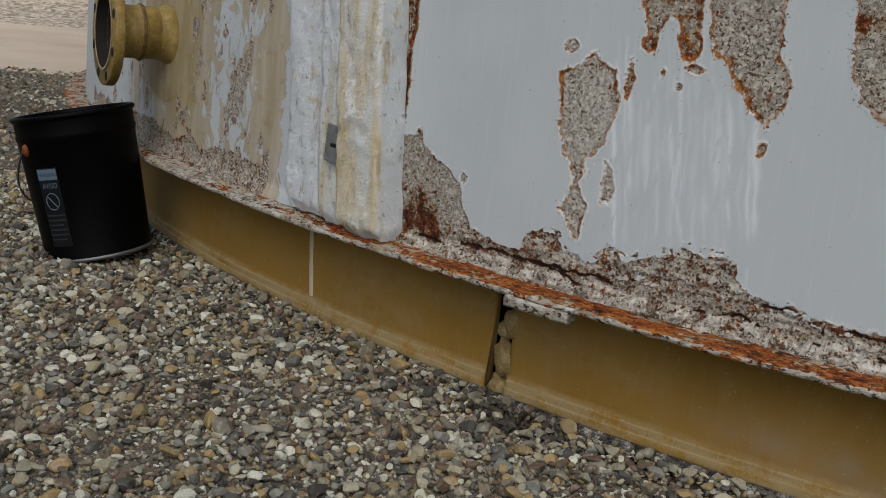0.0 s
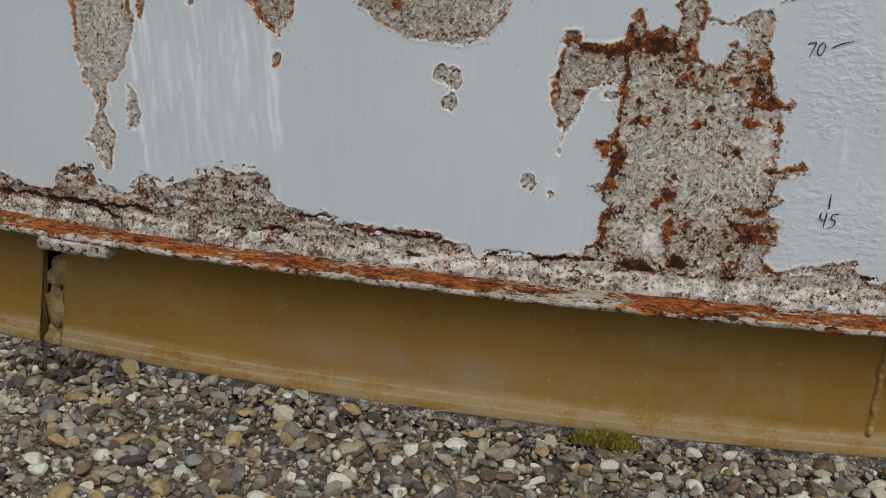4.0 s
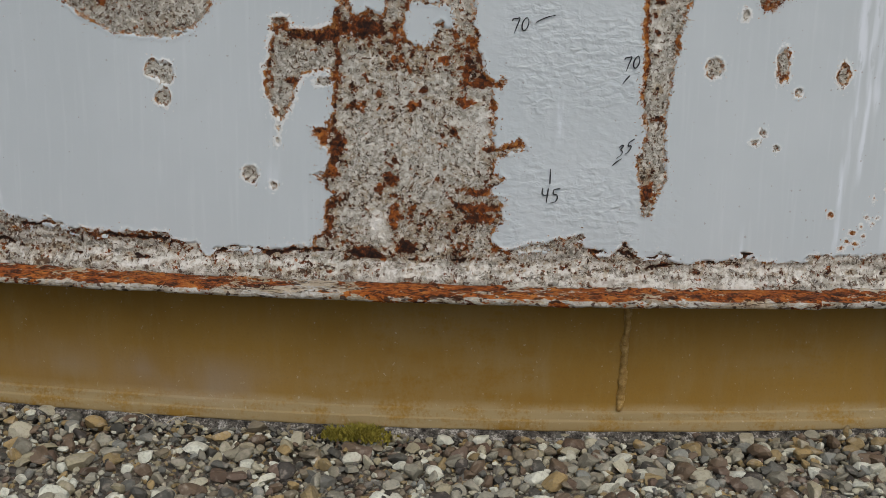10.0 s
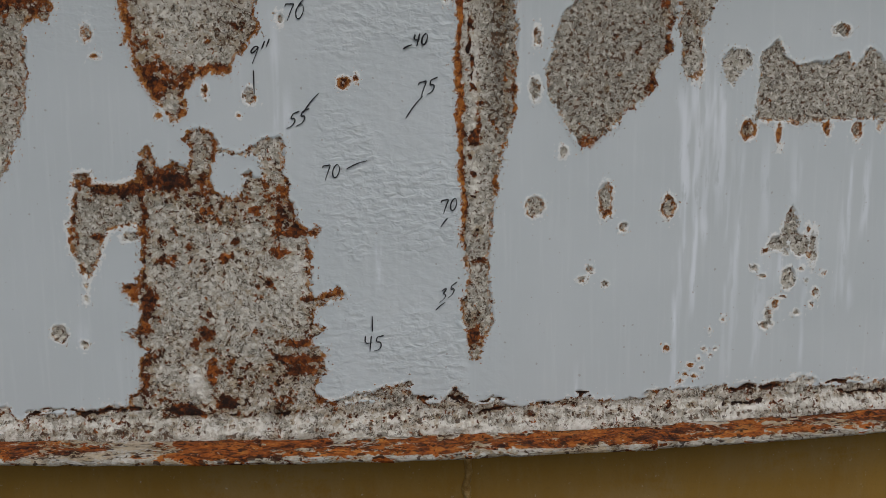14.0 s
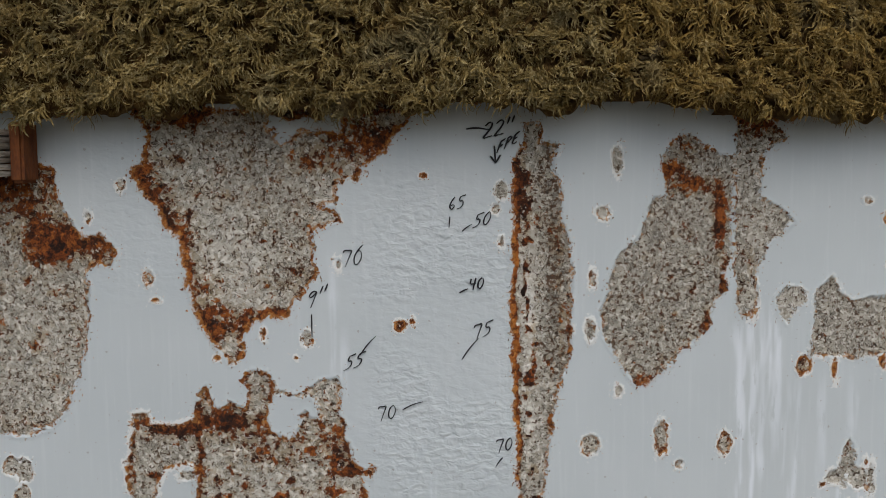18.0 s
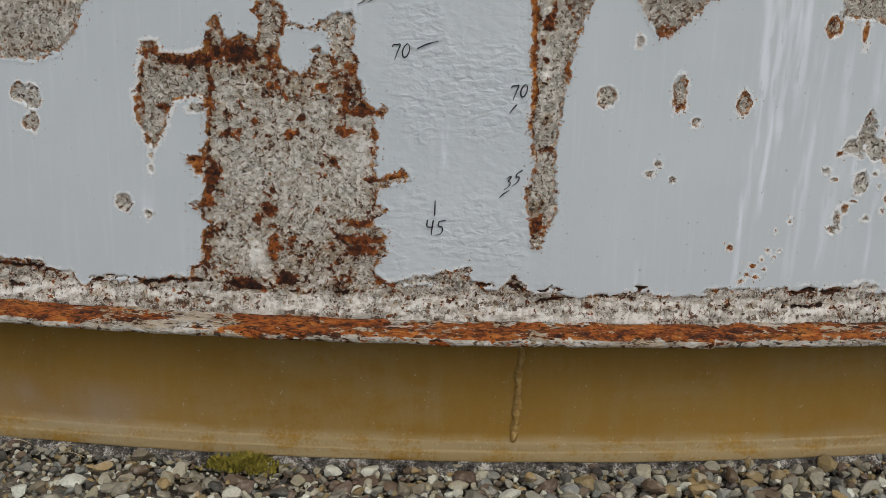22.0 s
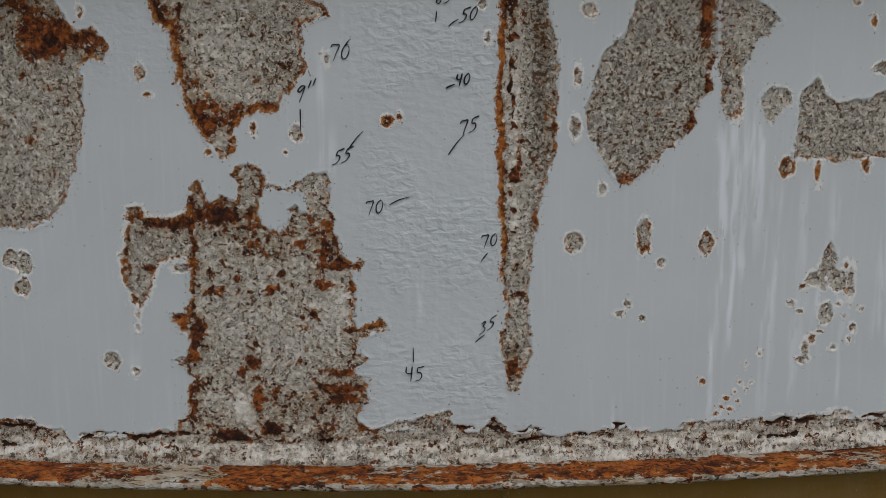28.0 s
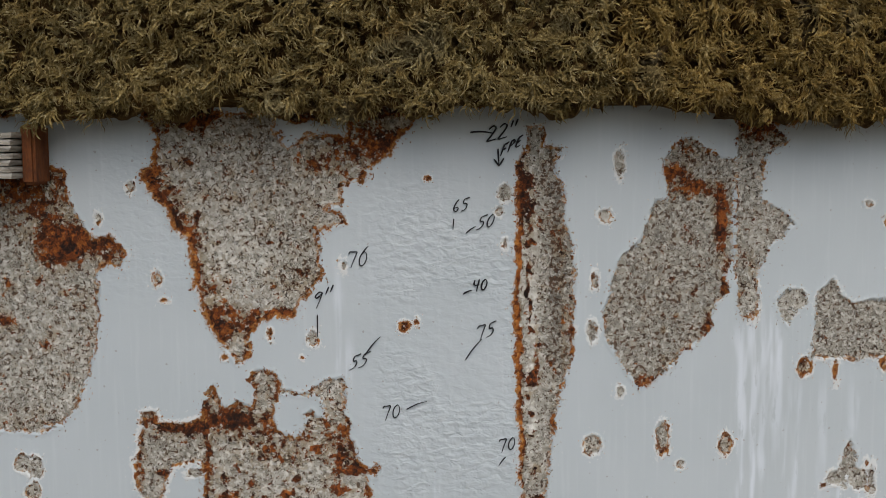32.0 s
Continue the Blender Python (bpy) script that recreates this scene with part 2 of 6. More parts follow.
    halo = k.times(k.step(k.add(edge, k.times(k.attr("chalk"), 0.9), k.centred(blotch, 2.4)), -3.4, -1.7), k.times(k.step(k.add(k.attr("chalk"), k.centred(clump, 1.0), k.centred(blotch, 0.5)), 0.25, 0.9), 0.65))
    film = k.mix(halo, film, (0.72, 0.72, 0.70))
    stain = k.times(k.step(edge, -2.6, 0.0), k.times(k.step(k.add(k.attr("rust"), k.times(k.attr("rim"), 0.4), k.centred(clump, 0.6)), 0.35, 0.8), 0.8))
    film = k.mix(stain, film, (0.38, 0.19, 0.075))
    dots = k.step(k.noise(tc, 210, 0), 0.80, 0.83)
    film = k.mix(k.times(dots, 0.4), film, (0.20, 0.15, 0.11))
    tan = k.attr("tan")
    flaked = k.spread(k.noise(k.scaled(tc, (1, 1, 0.6)), 30, 5, 0.62, 0.7), 2.2)
    peel = k.step(k.add(tan, k.centred(flaked, 1.1), k.centred(grain, 0.2)), 0.40, 0.44)
    peel = k.times(peel, k.step(tan, 0.04, 0.12))
    coat = k.mix(k.step(k.noise(k.scaled(tc, (34, 1, 5)), 1.0, 3), 0.35, 0.7), k.mix(k.step(tan, 0.72, 1.0), (0.37, 0.325, 0.235), (0.29, 0.225, 0.10)), k.mix(k.step(tan, 0.72, 1.0), (0.46, 0.42, 0.345), (0.38, 0.32, 0.19)))
    coat = k.mix(k.times(k.step(blotch, 0.55, 0.9), 0.35), coat, (0.25, 0.175, 0.07))
    film = k.mix(peel, film, coat)
    ripples = k.spread(k.noise(k.scaled(tc, (88, 1, 140)), 1.0, 2, 0.5, 0.3), 1.6)
    k.bump(k.add(k.times(k.times(bare, grit), 0.3), k.times(k.times(bare, grain), 0.45), k.times(k.times(bare, small_b), 0.35), k.times(k.times(bare, rusted), 0.35), k.times(k.times(bare, curls), -0.6), k.times(bare, -0.5), k.times(peel, 0.3), k.times(k.times(k.attr("peel"), ripples), 1.0), k.times(grain, 0.02)), 0.0017, 1.0)
    return k.finish(k.mix(bare, film, worn), k.math("ADD", 0.42, k.times(bare, 0.45)))


def chime_material():
    """Flaking bottom plate: rust scale in long flakes under chalky paint."""
    k = Nodes("flaking_rusty_plate", 0.88, 0, 0.2)
    tc = k.attr("tc", True)
    long = k.spread(k.noise(k.scaled(tc, (52, 70, 120)), 1.0, 4, 0.68, 1.0), 2.6)
    flake = k.spread(k.noise(k.scaled(tc, (105, 120, 200)), 1.0, 4, 0.7, 0.7), 3.2)
    grit = k.spread(k.noise(tc, 430, 2), 2.4)
    broad = k.spread(k.noise(k.scaled(tc, (15, 22, 40)), 1.0, 3, 0.6, 0.5), 2.6)
    shards = k.cells(k.jittered(k.scaled(tc, (0.55, 1.0, 1.0)), 150, 0.010), 150, "Color")
    sa, sb = k.channel(shards, 0), k.channel(shards, 1)
    rust = k.ramp(k.add(k.times(flake, 0.34), k.times(k.spread(k.noise(k.scaled(tc, (30, 50, 60)), 1.0, 3), 2.4), 0.32), k.times(grit, 0.10), k.times(sb, 0.24), k.centred(k.noise(k.scaled(tc, (7, 12, 12)), 1.0, 3), 0.7)), [(0.20, (0.024, 0.010, 0.007)), (0.34, (0.12, 0.032, 0.010)), (0.52, (0.34, 0.09, 0.015)), (0.82, (0.52, 0.20, 0.045))])
    chalk = k.ramp(k.add(k.times(flake, 0.35), k.times(grit, 0.12), k.times(long, 0.18), k.times(sb, 0.35)), [(0.12, (0.05, 0.038, 0.028)), (0.28, (0.26, 0.225, 0.175)), (0.48, (0.45, 0.42, 0.365)), (0.82, (0.66, 0.65, 0.62))])
    chalk = k.mix(k.times(k.step(k.add(broad, k.centred(long, 0.7)), 0.6, 0.85), 0.6), chalk, (0.45, 0.33, 0.19))
    keep = k.step(k.add(k.attr("chalk"), k.centred(long, 1.15), k.centred(broad, 1.7), k.centred(flake, 0.6), k.centred(sa, 0.55)), 0.47, 0.53)
    rim = k.step(k.add(k.attr("chalk"), k.centred(long, 1.15), k.centred(broad, 1.7), k.centred(flake, 0.8)), 0.95, 0.5)
    col = k.mix(keep, rust, k.mix(k.times(rim, 0.55), chalk, (0.43, 0.31, 0.165)))
    seam = k.step(k.math("ABSOLUTE", k.math("SUBTRACT", k.noise(k.scaled(tc, (48, 140, 190)), 1.0, 2, 0.6, 0.8), 0.5)), 0.036, 0.012)
    cracks = k.times(seam, k.step(k.add(k.noise(k.scaled(tc, (30, 60, 60)), 1.0, 2), k.times(k.attr("chalk"), -0.06)), 0.44, 0.52))
    spots = k.step(k.noise(k.scaled(tc, (0.7, 1, 1)), 160, 1), 0.62, 0.66)
    col = k.mix(k.times(k.math("MAXIMUM", cracks, spots), 0.9), col, k.mix(sa, (0.014, 0.009, 0.006), (0.09, 0.035, 0.014)))
    k.bump(k.add(k.times(flake, 0.5), k.times(long, 1.0), k.times(keep, 0.6), k.times(grit, 0.15), k.times(cracks, -0.8), k.times(sb, 0.3)), 0.0028, 1.0)
    return k.finish(col)


def mustard_material():
    k = Nodes("mustard_paint", 0.5, 0, 0.2)
    tc = k.attr("tc", True)
    broad = k.noise(tc, 6, 4)
    fine = k.noise(tc, 260, 3, 0.6)
    drift = k.noise(k.scaled(tc, (28, 1, 7)), 1.0, 3)
    grime = k.spread(k.noise(k.scaled(tc, (60, 1, 22)), 1.0, 4, 0.65, 0.4), 2.0)
    col = k.mix(k.step(broad, 0.35, 0.68), (0.252, 0.143, 0.024), (0.284, 0.167, 0.033))
    col = k.mix(k.times(k.step(grime, 0.45, 0.95), 0.28), col, (0.30, 0.205, 0.075))
    col = k.mix(k.times(k.step(k.spread(fine, 2.4), 0.55, 1.0), 0.30), col, (0.19, 0.115, 0.03))
    col = k.mix(k.times(k.step(drift, 0.5, 0.75), 0.14), col, (0.33, 0.26, 0.14))
    dust = k.times(k.attr("dust"), k.step(k.add(k.noise(k.scaled(tc, (0.35, 1, 1)), 60, 4), k.centred(fine, 0.6), k.centred(grime, 0.25)), 0.22, 0.6))
    col = k.mix(k.times(dust, 0.95), col, (0.325, 0.25, 0.13))
    col = k.mix(k.times(k.attr("haze"), 0.5), col, (0.30, 0.265, 0.235))
    crumbs = k.times(k.step(k.add(k.noise(tc, 210, 2), k.times(k.attr("dust"), 0.06)), 0.70, 0.74), k.step(grime, 0.3, 0.8))
    col = k.mix(k.times(crumbs, 0.55), col, (0.46, 0.41, 0.31))
    col = k.mix(k.times(k.step(k.noise(k.scaled(tc, (4, 1, 9)), 1.0, 3), 0.60, 0.76), 0.14), col, (0.36, 0.31, 0.21))
    k.bump(k.add(k.times(k.noise(tc, 30, 2), 0.5), k.times(fine, 0.25), k.times(grime, 0.12)), 0.002, 0.6)
    return k.finish(col, k.add(0.55, k.times(k.attr("dust"), 0.3), k.centred(fine, 0.2)))


def mottled(name, stops, scale, rough=0.8, metal=0.0, depth=0.001, spec=0.3, stretch=(1, 1, 1)):
    """A surface of one stuff with grain and blotches; stops run from its dark to its light patches."""
    k = Nodes(name, rough, metal, spec)
    v = k.scaled(k.object_coords(), stretch)
    a, b = k.noise(v, scale, 4, 0.6), k.noise(v, scale * 6, 3, 0.6)
    fac = k.add(k.times(a, 0.65), k.times(b, 0.35))
    k.bump(k.add(a, b), depth, 0.8)
    return k.finish(k.ramp(fac, stops), k.add(rough, k.centred(b, 0.25)))


def pebble_material(single=False):
    k = Nodes("stone" if single else "pebbles", 0.75, 0, 0.35)
    v = k.object_coords()
    pick = k.t.nodes.new("ShaderNodeObjectInfo").outputs["Random"] if single else k.island()
    v = k.t.nodes.new("ShaderNodeNewGeometry").outputs["Position"] if single else v
    n = k.t.nodes.new("ShaderNodeValToRGB")
    k.put(n.inputs[0], pick)
    n.color_ramp.interpolation = "CONSTANT"
    tones = [(0.250, 0.222, 0.172), (0.110, 0.104, 0.094), (0.505, 0.480, 0.410), (0.190, 0.155, 0.112), (0.315, 0.272, 0.190), (0.068, 0.064, 0.057), (0.250, 0.180, 0.090),
             (0.205, 0.202, 0.188), (0.570, 0.555, 0.490), (0.130, 0.088, 0.060), (0.285, 0.262, 0.215), (0.048, 0.040, 0.036), (0.320, 0.222, 0.105), (0.190, 0.172, 0.140), (0.120, 0.078, 0.058), (0.400, 0.360, 0.280)]
    e = n.color_ramp.elements
    while len(e) < len(tones):
        e.new(0.5)
    for i, (el, c) in enumerate(zip(e, tones)):
        el.position, el.color = i / len(tones), (0.965 * c[0], c[1], 0.94 * c[2], 1)
    grain = k.noise(v, 330, 3, 0.6)
    vein = k.noise(v, 90, 3)
    col = k.mix(k.times(k.step(grain, 0.47, 0.67), 0.30), n.outputs[0], (0.10, 0.085, 0.065))
    col = k.mix(k.times(k.step(vein, 0.52, 0.7), 0.4), col, (0.42, 0.37, 0.30))
    col = k.mix(k.times(k.attr("wet"), 0.85), col, (0.018, 0.014, 0.010))
    k.bump(grain, 0.0012, 0.6)
    return k.finish(col, k.add(0.68, k.centred(grain, 0.3)))


def soil_material():
    k = Nodes("sandy_soil", 0.95, 0, 0.15)
    v = k.object_coords()
    a, b, c = k.noise(v, 2.2, 4), k.noise(v, 70, 4, 0.7), k.noise(v, 420, 2)
    near = k.ramp(k.add(k.times(a, 0.3), k.times(b, 0.4), k.times(c, 0.3)), [(0.36, (0.055, 0.046, 0.036)), (0.5, (0.138, 0.119, 0.093)), (0.64, (0.26, 0.227, 0.18))])
    grit = k.ramp(k.cells(v, 34, "Color"), [(0.2, (0.30, 0.245, 0.19)), (0.5, (0.52, 0.435, 0.335)), (0.85, (0.72, 0.64, 0.53))])
    lane = k.ramp(k.add(k.times(k.noise(v, 1.3, 5), 0.6), k.times(b, 0.4)), [(0.35, (0.56, 0.445, 0.325)), (0.65, (0.76, 0.655, 0.525))])
    col = k.mix(k.step(k.add(k.attr("bank"), k.centred(a, 0.5)), 0.4, 0.6), near, grit)
    col = k.mix(k.step(k.add(k.attr("lane"), k.centred(a, 0.7)), 0.35, 0.65), col, lane)
    k.bump(k.add(b, k.times(c, 0.6)), 0.006, 0.8)
    return k.finish(col)


def wool_material(name, stops):
    k = Nodes(name, 0.95, 0, 0.12)
    v = k.object_coords()
    fibre = k.spread(k.noise(k.scaled(v, (1, 1, 0.4)), 420, 3, 0.7, 0.8), 2.0)
    stain = k.noise(v, 9, 4)
    pick = k.spread(k.noise(v, 130, 3, 0.6, 0.6), 2.2)
    col = k.ramp(k.add(k.times(pick, 0.45), k.times(fibre, 0.55)), stops)
    col = k.mix(k.times(k.step(stain, 0.55, 0.72), 0.55), col, (0.17, 0.095, 0.028))
    col = k.mix(k.times(k.step(k.noise(v, 14, 2), 0.58, 0.7), 0.22), col, (0.26, 0.25, 0.17))
    k.bump(fibre, 0.0015, 0.8)
    return k.finish(col)


def flat(name, color, rough=0.7, metal=0.0, spec=0.3):
    return Nodes(name, rough, metal, spec).finish(color)


SHELL, CHIME, MUSTARD = shell_material(), chime_material(), mustard_material()
PEBBLE, SOIL = pebble_material(), soil_material()
WOOL = wool_material("mineral_wool", [(0.10, (0.042, 0.023, 0.006)), (0.30, (0.118, 0.077, 0.022)), (0.56, (0.226, 0.168, 0.064)), (0.86, (0.43, 0.365, 0.21))])
WOOL_RUSTY = wool_material("rust_stained_wool", [(0.10, (0.050, 0.025, 0.005)), (0.30, (0.138, 0.082, 0.018)), (0.56, (0.25, 0.170, 0.053)), (0.86, (0.43, 0.34, 0.165))])
# brown core wool, darkened so its colour carries the shade between tufts
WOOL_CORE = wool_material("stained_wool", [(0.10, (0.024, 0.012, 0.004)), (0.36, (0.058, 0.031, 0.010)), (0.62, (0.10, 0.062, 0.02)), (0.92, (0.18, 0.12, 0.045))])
GROUT = mottled("grout", [(0.40, (0.016, 0.014, 0.012)), (0.52, (0.12, 0.11, 0.095)), (0.62, (0.50, 0.48, 0.44))], 70, 0.95, depth=0.004)
FOAM = None
INK = flat("marker_ink", (0.012, 0.012, 0.016), 0.5)
BLACK = mottled("black_enamel", [(0.3, (0.0008, 0.0008, 0.0009)), (0.7, (0.002, 0.002, 0.0022))], 30, 0.42, depth=0.0003, spec=0.05)
STEEL = mottled("galvanised_steel", [(0.3, (0.16, 0.17, 0.17)), (0.6, (0.30, 0.32, 0.32)), (0.8, (0.42, 0.44, 0.44))], 70, 0.5, 0.6, 0.0006)
WIRE = flat("dull_wire", (0.16, 0.16, 0.165), 0.5, 0.8)
RUSTY = mottled("red_rust", [(0.3, (0.05, 0.014, 0.006)), (0.5, (0.20, 0.055, 0.016)), (0.7, (0.36, 0.13, 0.04))], 120, 0.9, depth=0.002)
# near-black colour that paints the shade inside openings
CAVITY_SHADE = flat("cavity_shade", (0.012, 0.010, 0.008), 0.9)
WOOD = mottled("weathered_wood", [(0.3, (0.13, 0.11, 0.085)), (0.5, (0.34, 0.31, 0.26)), (0.7, (0.55, 0.53, 0.48))], 40, 0.9, depth=0.002, stretch=(1, 1, 9))
PRINT = flat("label_blue_white", (0.10, 0.15, 0.20), 0.6)
LABEL = flat("label_dark", (0.006, 0.0065, 0.008), 0.6, 0, 0.15)
MOSS = mottled("moss", [(0.3, (0.11, 0.10, 0.012)), (0.55, (0.25, 0.21, 0.03)), (0.75, (0.36, 0.31, 0.08))], 90, 0.95)
STRAW = flat("dry_straw", (0.42, 0.35, 0.2), 0.8)
CLIP = mottled("brown_rust", [(0.3, (0.05, 0.016, 0.007)), (0.5, (0.14, 0.045, 0.014)), (0.75, (0.24, 0.085, 0.025))], 60, 0.85, depth=0.001, stretch=(1, 1, 0.4))

# ---- where the paint is gone, in millimetres along the shell and up ----
PATCH_OPEN_LEFT = [(-668, 735), (-560, 738), (-494, 721), (-474, 716), (-469, 693), (-465, 676), (-454, 661), (-449, 645), (-426, 650), (-412, 631), (-417, 614), (-431, 622), (-442, 611), (-440, 591), (-444, 559), (-443, 547), (-451, 526), (-458, 497), (-472, 469), (-488, 454), (-506, 450), (-486, 451), (-513, 442), (-543, 445), (-573, 446), (-599, 457), (-623, 472), (-639, 500), (-647, 533)]
PATCH_TAPERED = [(-393, 775), (-378, 753), (-380, 723), (-392, 711), (-386, 693), (-367, 676), (-360, 652), (-348, 649), (-346, 624), (-343, 598), (-335, 578), (-325, 553), (-325, 550), (-311, 532), (-299, 517), (-288, 524), (-286, 544), (-278, 560), (-256, 565), (-241, 565), (-234, 577), (-221, 593), (-209, 608), (-213, 627), (-215, 649), (-202, 656), (-186, 663), (-193, 673), (-206, 675), (-189, 681), (-187, 701), (-169, 704), (-157, 719), (-139, 732), (-132, 745), (-115, 757), (-113, 775), (-178, 777), (-187, 748), (-201, 753), (-223, 751), (-245, 740), (-257, 756), (-251, 775)]
PATCH_BODY = [(-337, 457), (-313, 470), (-290, 469), (-263, 462), (-261, 449), (-242, 441), (-227, 450), (-213, 454), (-196, 462), (-185, 443), (-178, 416), (-167, 406), (-154, 409), (-158, 399), (-167, 396), (-163, 367), (-166, 350), (-161, 336), (-144, 342), (-135, 349), (-132, 338), (-145, 332), (-162, 327), (-162, 312), (-153, 305), (-163, 296), (-167, 286), (-150, 281), (-157, 269), (-149, 259), (-160, 250), (-164, 238), (-153, 224), (-154, 203), (-356, 205), (-359, 232), (-345, 242), (-348, 270), (-339, 282), (-358, 303), (-343, 307), (-339, 324), (-354, 336), (-357, 353), (-344, 352), (-337, 368), (-340, 392)]
PATCH_HORN = [(-402, 466), (-386, 467), (-385, 454), (-374, 454), (-339, 459), (-326, 451), (-327, 407), (-339, 407), (-343, 414), (-359, 413), (-372, 406), (-378, 389), (-386, 368), (-394, 357), (-400, 370), (-408, 386), (-410, 410), (-406, 433), (-401, 451)]
PATCH_CREST = [(-339, 456), (-336, 475), (-332, 492), (-326, 496), (-323, 481), (-313, 471), (-299, 479), (-288, 473), (-284, 491), (-289, 501), (-278, 510), (-263, 510), (-256, 499), (-258, 480), (-264, 460), (-282, 451)]
PATCH_BRIDGE = [(-258, 491), (-235, 486), (-222, 491), (-220, 495), (-206, 500), (-191, 504), (-188, 486), (-190, 465), (-182, 456), (-187, 443), (-201, 445), (-230, 439), (-237, 448), (-224, 461), (-232, 463), (-224, 470), (-210, 459), (-215, 484), (-235, 483), (-257, 486)]
PATCH_SEAM = [(-1, 759), (14, 758), (17, 739), (33, 735), (29, 716), (37, 693), (39, 658), (45, 635), (49, 608), (49, 576), (48, 558), (46, 524), (38, 494), (31, 465), (25, 434), (23, 404), (18, 375), (21, 338), (23, 307), (14, 288), (11, 267), (-1, 267), (-5, 296), (-11, 308), (-8, 333), (-3, 357), (-9, 388), (-10, 430), (-13, 484), (-15, 537), (-15, 594), (-14, 634), (-10, 663), (-13, 691), (-11, 723), (-1, 739)]
PATCH_OVAL = [(141, 714), (142, 728), (151, 737), (167, 747), (178, 740), (196, 726), (215, 722), (222, 717), (215, 697), (213, 663), (215, 622), (206, 603), (211, 584), (197, 572), (193, 549), (178, 531), (159, 522), (153, 510), (135, 496), (117, 485), (107, 500), (95, 520), (80, 538), (76, 565), (85, 588), (90, 613), (97, 624), (119, 644), (125, 668), (132, 683), (145, 682)]
PATCH_STRIP = [(219, 774), (240, 774), (276, 743), (246, 727), (247, 702), (247, 681), (274, 666), (283, 654), (265, 639), (255, 632), (249, 615), (241, 598), (239, 578), (233, 559), (225, 556), (222, 581), (215, 609), (220, 628), (217, 669)]
PATCH_SQUARE = [(308, 564), (311, 582), (327, 596), (335, 580), (349, 572), (386, 573), (406, 581), (419, 567), (434, 588), (446, 582), (454, 570), (461, 550), (457, 527), (477, 514), (491, 515), (513, 523), (518, 512), (504, 505), (485, 505), (462, 511), (411, 513), (356, 509), (322, 512), (303, 514), (307, 541)]
PATCH_CLOUD = [(264, 575), (277, 586), (298, 583), (300, 573), (286, 560), (277, 548), (266, 562)]
PATCH_FLAME = [(351, 422), (357, 412), (361, 398), (356, 389), (347, 387), (343, 397), (346, 410)]
PATCH_TALL = [(-993, 463), (-966, 476), (-948, 493), (-932, 480), (-916, 473), (-906, 447), (-906, 427), (-914, 405), (-919, 383), (-932, 366), (-943, 361), (-941, 340), (-948, 330), (-939, 314), (-929, 302), (-936, 280), (-936, 260), (-946, 262), (-957, 282), (-969, 293), (-957, 312), (-956, 333), (-961, 355), (-974, 366), (-985, 401), (-988, 436)]
PATCH_HANGING = [(-812, 563), (-802, 520), (-793, 507), (-778, 500), (-768, 480), (-756, 471), (-748, 453), (-735, 446), (-722, 434), (-712, 448), (-704, 463), (-703, 485), (-711, 503), (-720, 511), (-730, 690)]
PATCH_FORKED = [(-903, 660), (-890, 548), (-879, 516), (-870, 499), (-867, 524), (-857, 546), (-845, 538), (-836, 507), (-822, 502), (-816, 530), (-816, 660), (-819, 660)]
PATCH_SMALL_STRIP = [(-913, 363), (-902, 354), (-896, 331), (-900, 311), (-912, 313), (-913, 342)]
PATCH_CORNER = [(-1275, 149), (-1262, 340), (-1222, 345), (-1213, 356), (-1203, 335), (-1182, 320), (-1152, 310), (-1129, 287), (-1119, 257), (-1100, 233), (-1060, 222), (-1053, 171)]
SPOTS_A = [(67, 427, 10, 11, 0.4), (142, 433, 8, 18, 0.6), (162, 403, 5, 5, 0.3), (211, 423, 7, 12, 0.6), (126, 360, 4, 4, 0.3), (142, 343, 3, 3, 0.2), (212, 270, 3, 3, 1), (94, 719, 6, 13, 0.2), (79, 666, 8, 7, 0.3), (69, 600, 4, 8, 0.4), (67, 547, 5, 11, 0.1), (-103, 707, 3, 3, 1), (-128, 555, 6, 6, 1), (-115, 560, 2, 3, 1), (-222, 544, 6, 8, 0.5), (-265, 547, 3, 5, 0.5)]
SPOTS_B = [(-380, 606, 5, 8, 0.8), (-373, 583, 3, 2, 0.7), (-427, 304, 7, 6, 0.1), (-401, 290, 4, 4, 0.1), (-348, 401, 8, 5, 0.1), (-396, 337, 3, 4, 0.1), (-395, 353, 2, 5, 0.2), (-519, 406, 10, 12, 0.2), (-519, 381, 5, 10, 0.3), (-24, 639, 3, 5, 0.3), (-188, 619, 3, 5, 0.5), (-233, 523, 2, 2, 0.9), (96, 483, 4, 5, 0.1), (387, 655, 3, 5, 0.9), (366, 675, 4, 3, 0.2), (400, 606, 10, 6, 0.1), (117, 348, 5, 3, 0.1), (-312, 524, 3, 3, 1)]
SPOTS_C = [(255, 268, 2, 2, 0.9), (248, 258, 1.5, 2, 0.9), (240, 251, 2.5, 1.5, 0.9), (253, 247, 1.5, 1.5, 0.9), (234, 241, 3, 2.5, 0.9), (245, 238, 2, 1.5, 0.9), (228, 233, 3, 2.5, 0.9), (262, 262, 1.3, 1.3, 0.8), (268, 267, 1.3, 1.3, 0.8), (260, 287, 1.2, 1.5, 0.8), (276, 300, 2, 2, 0.6)]
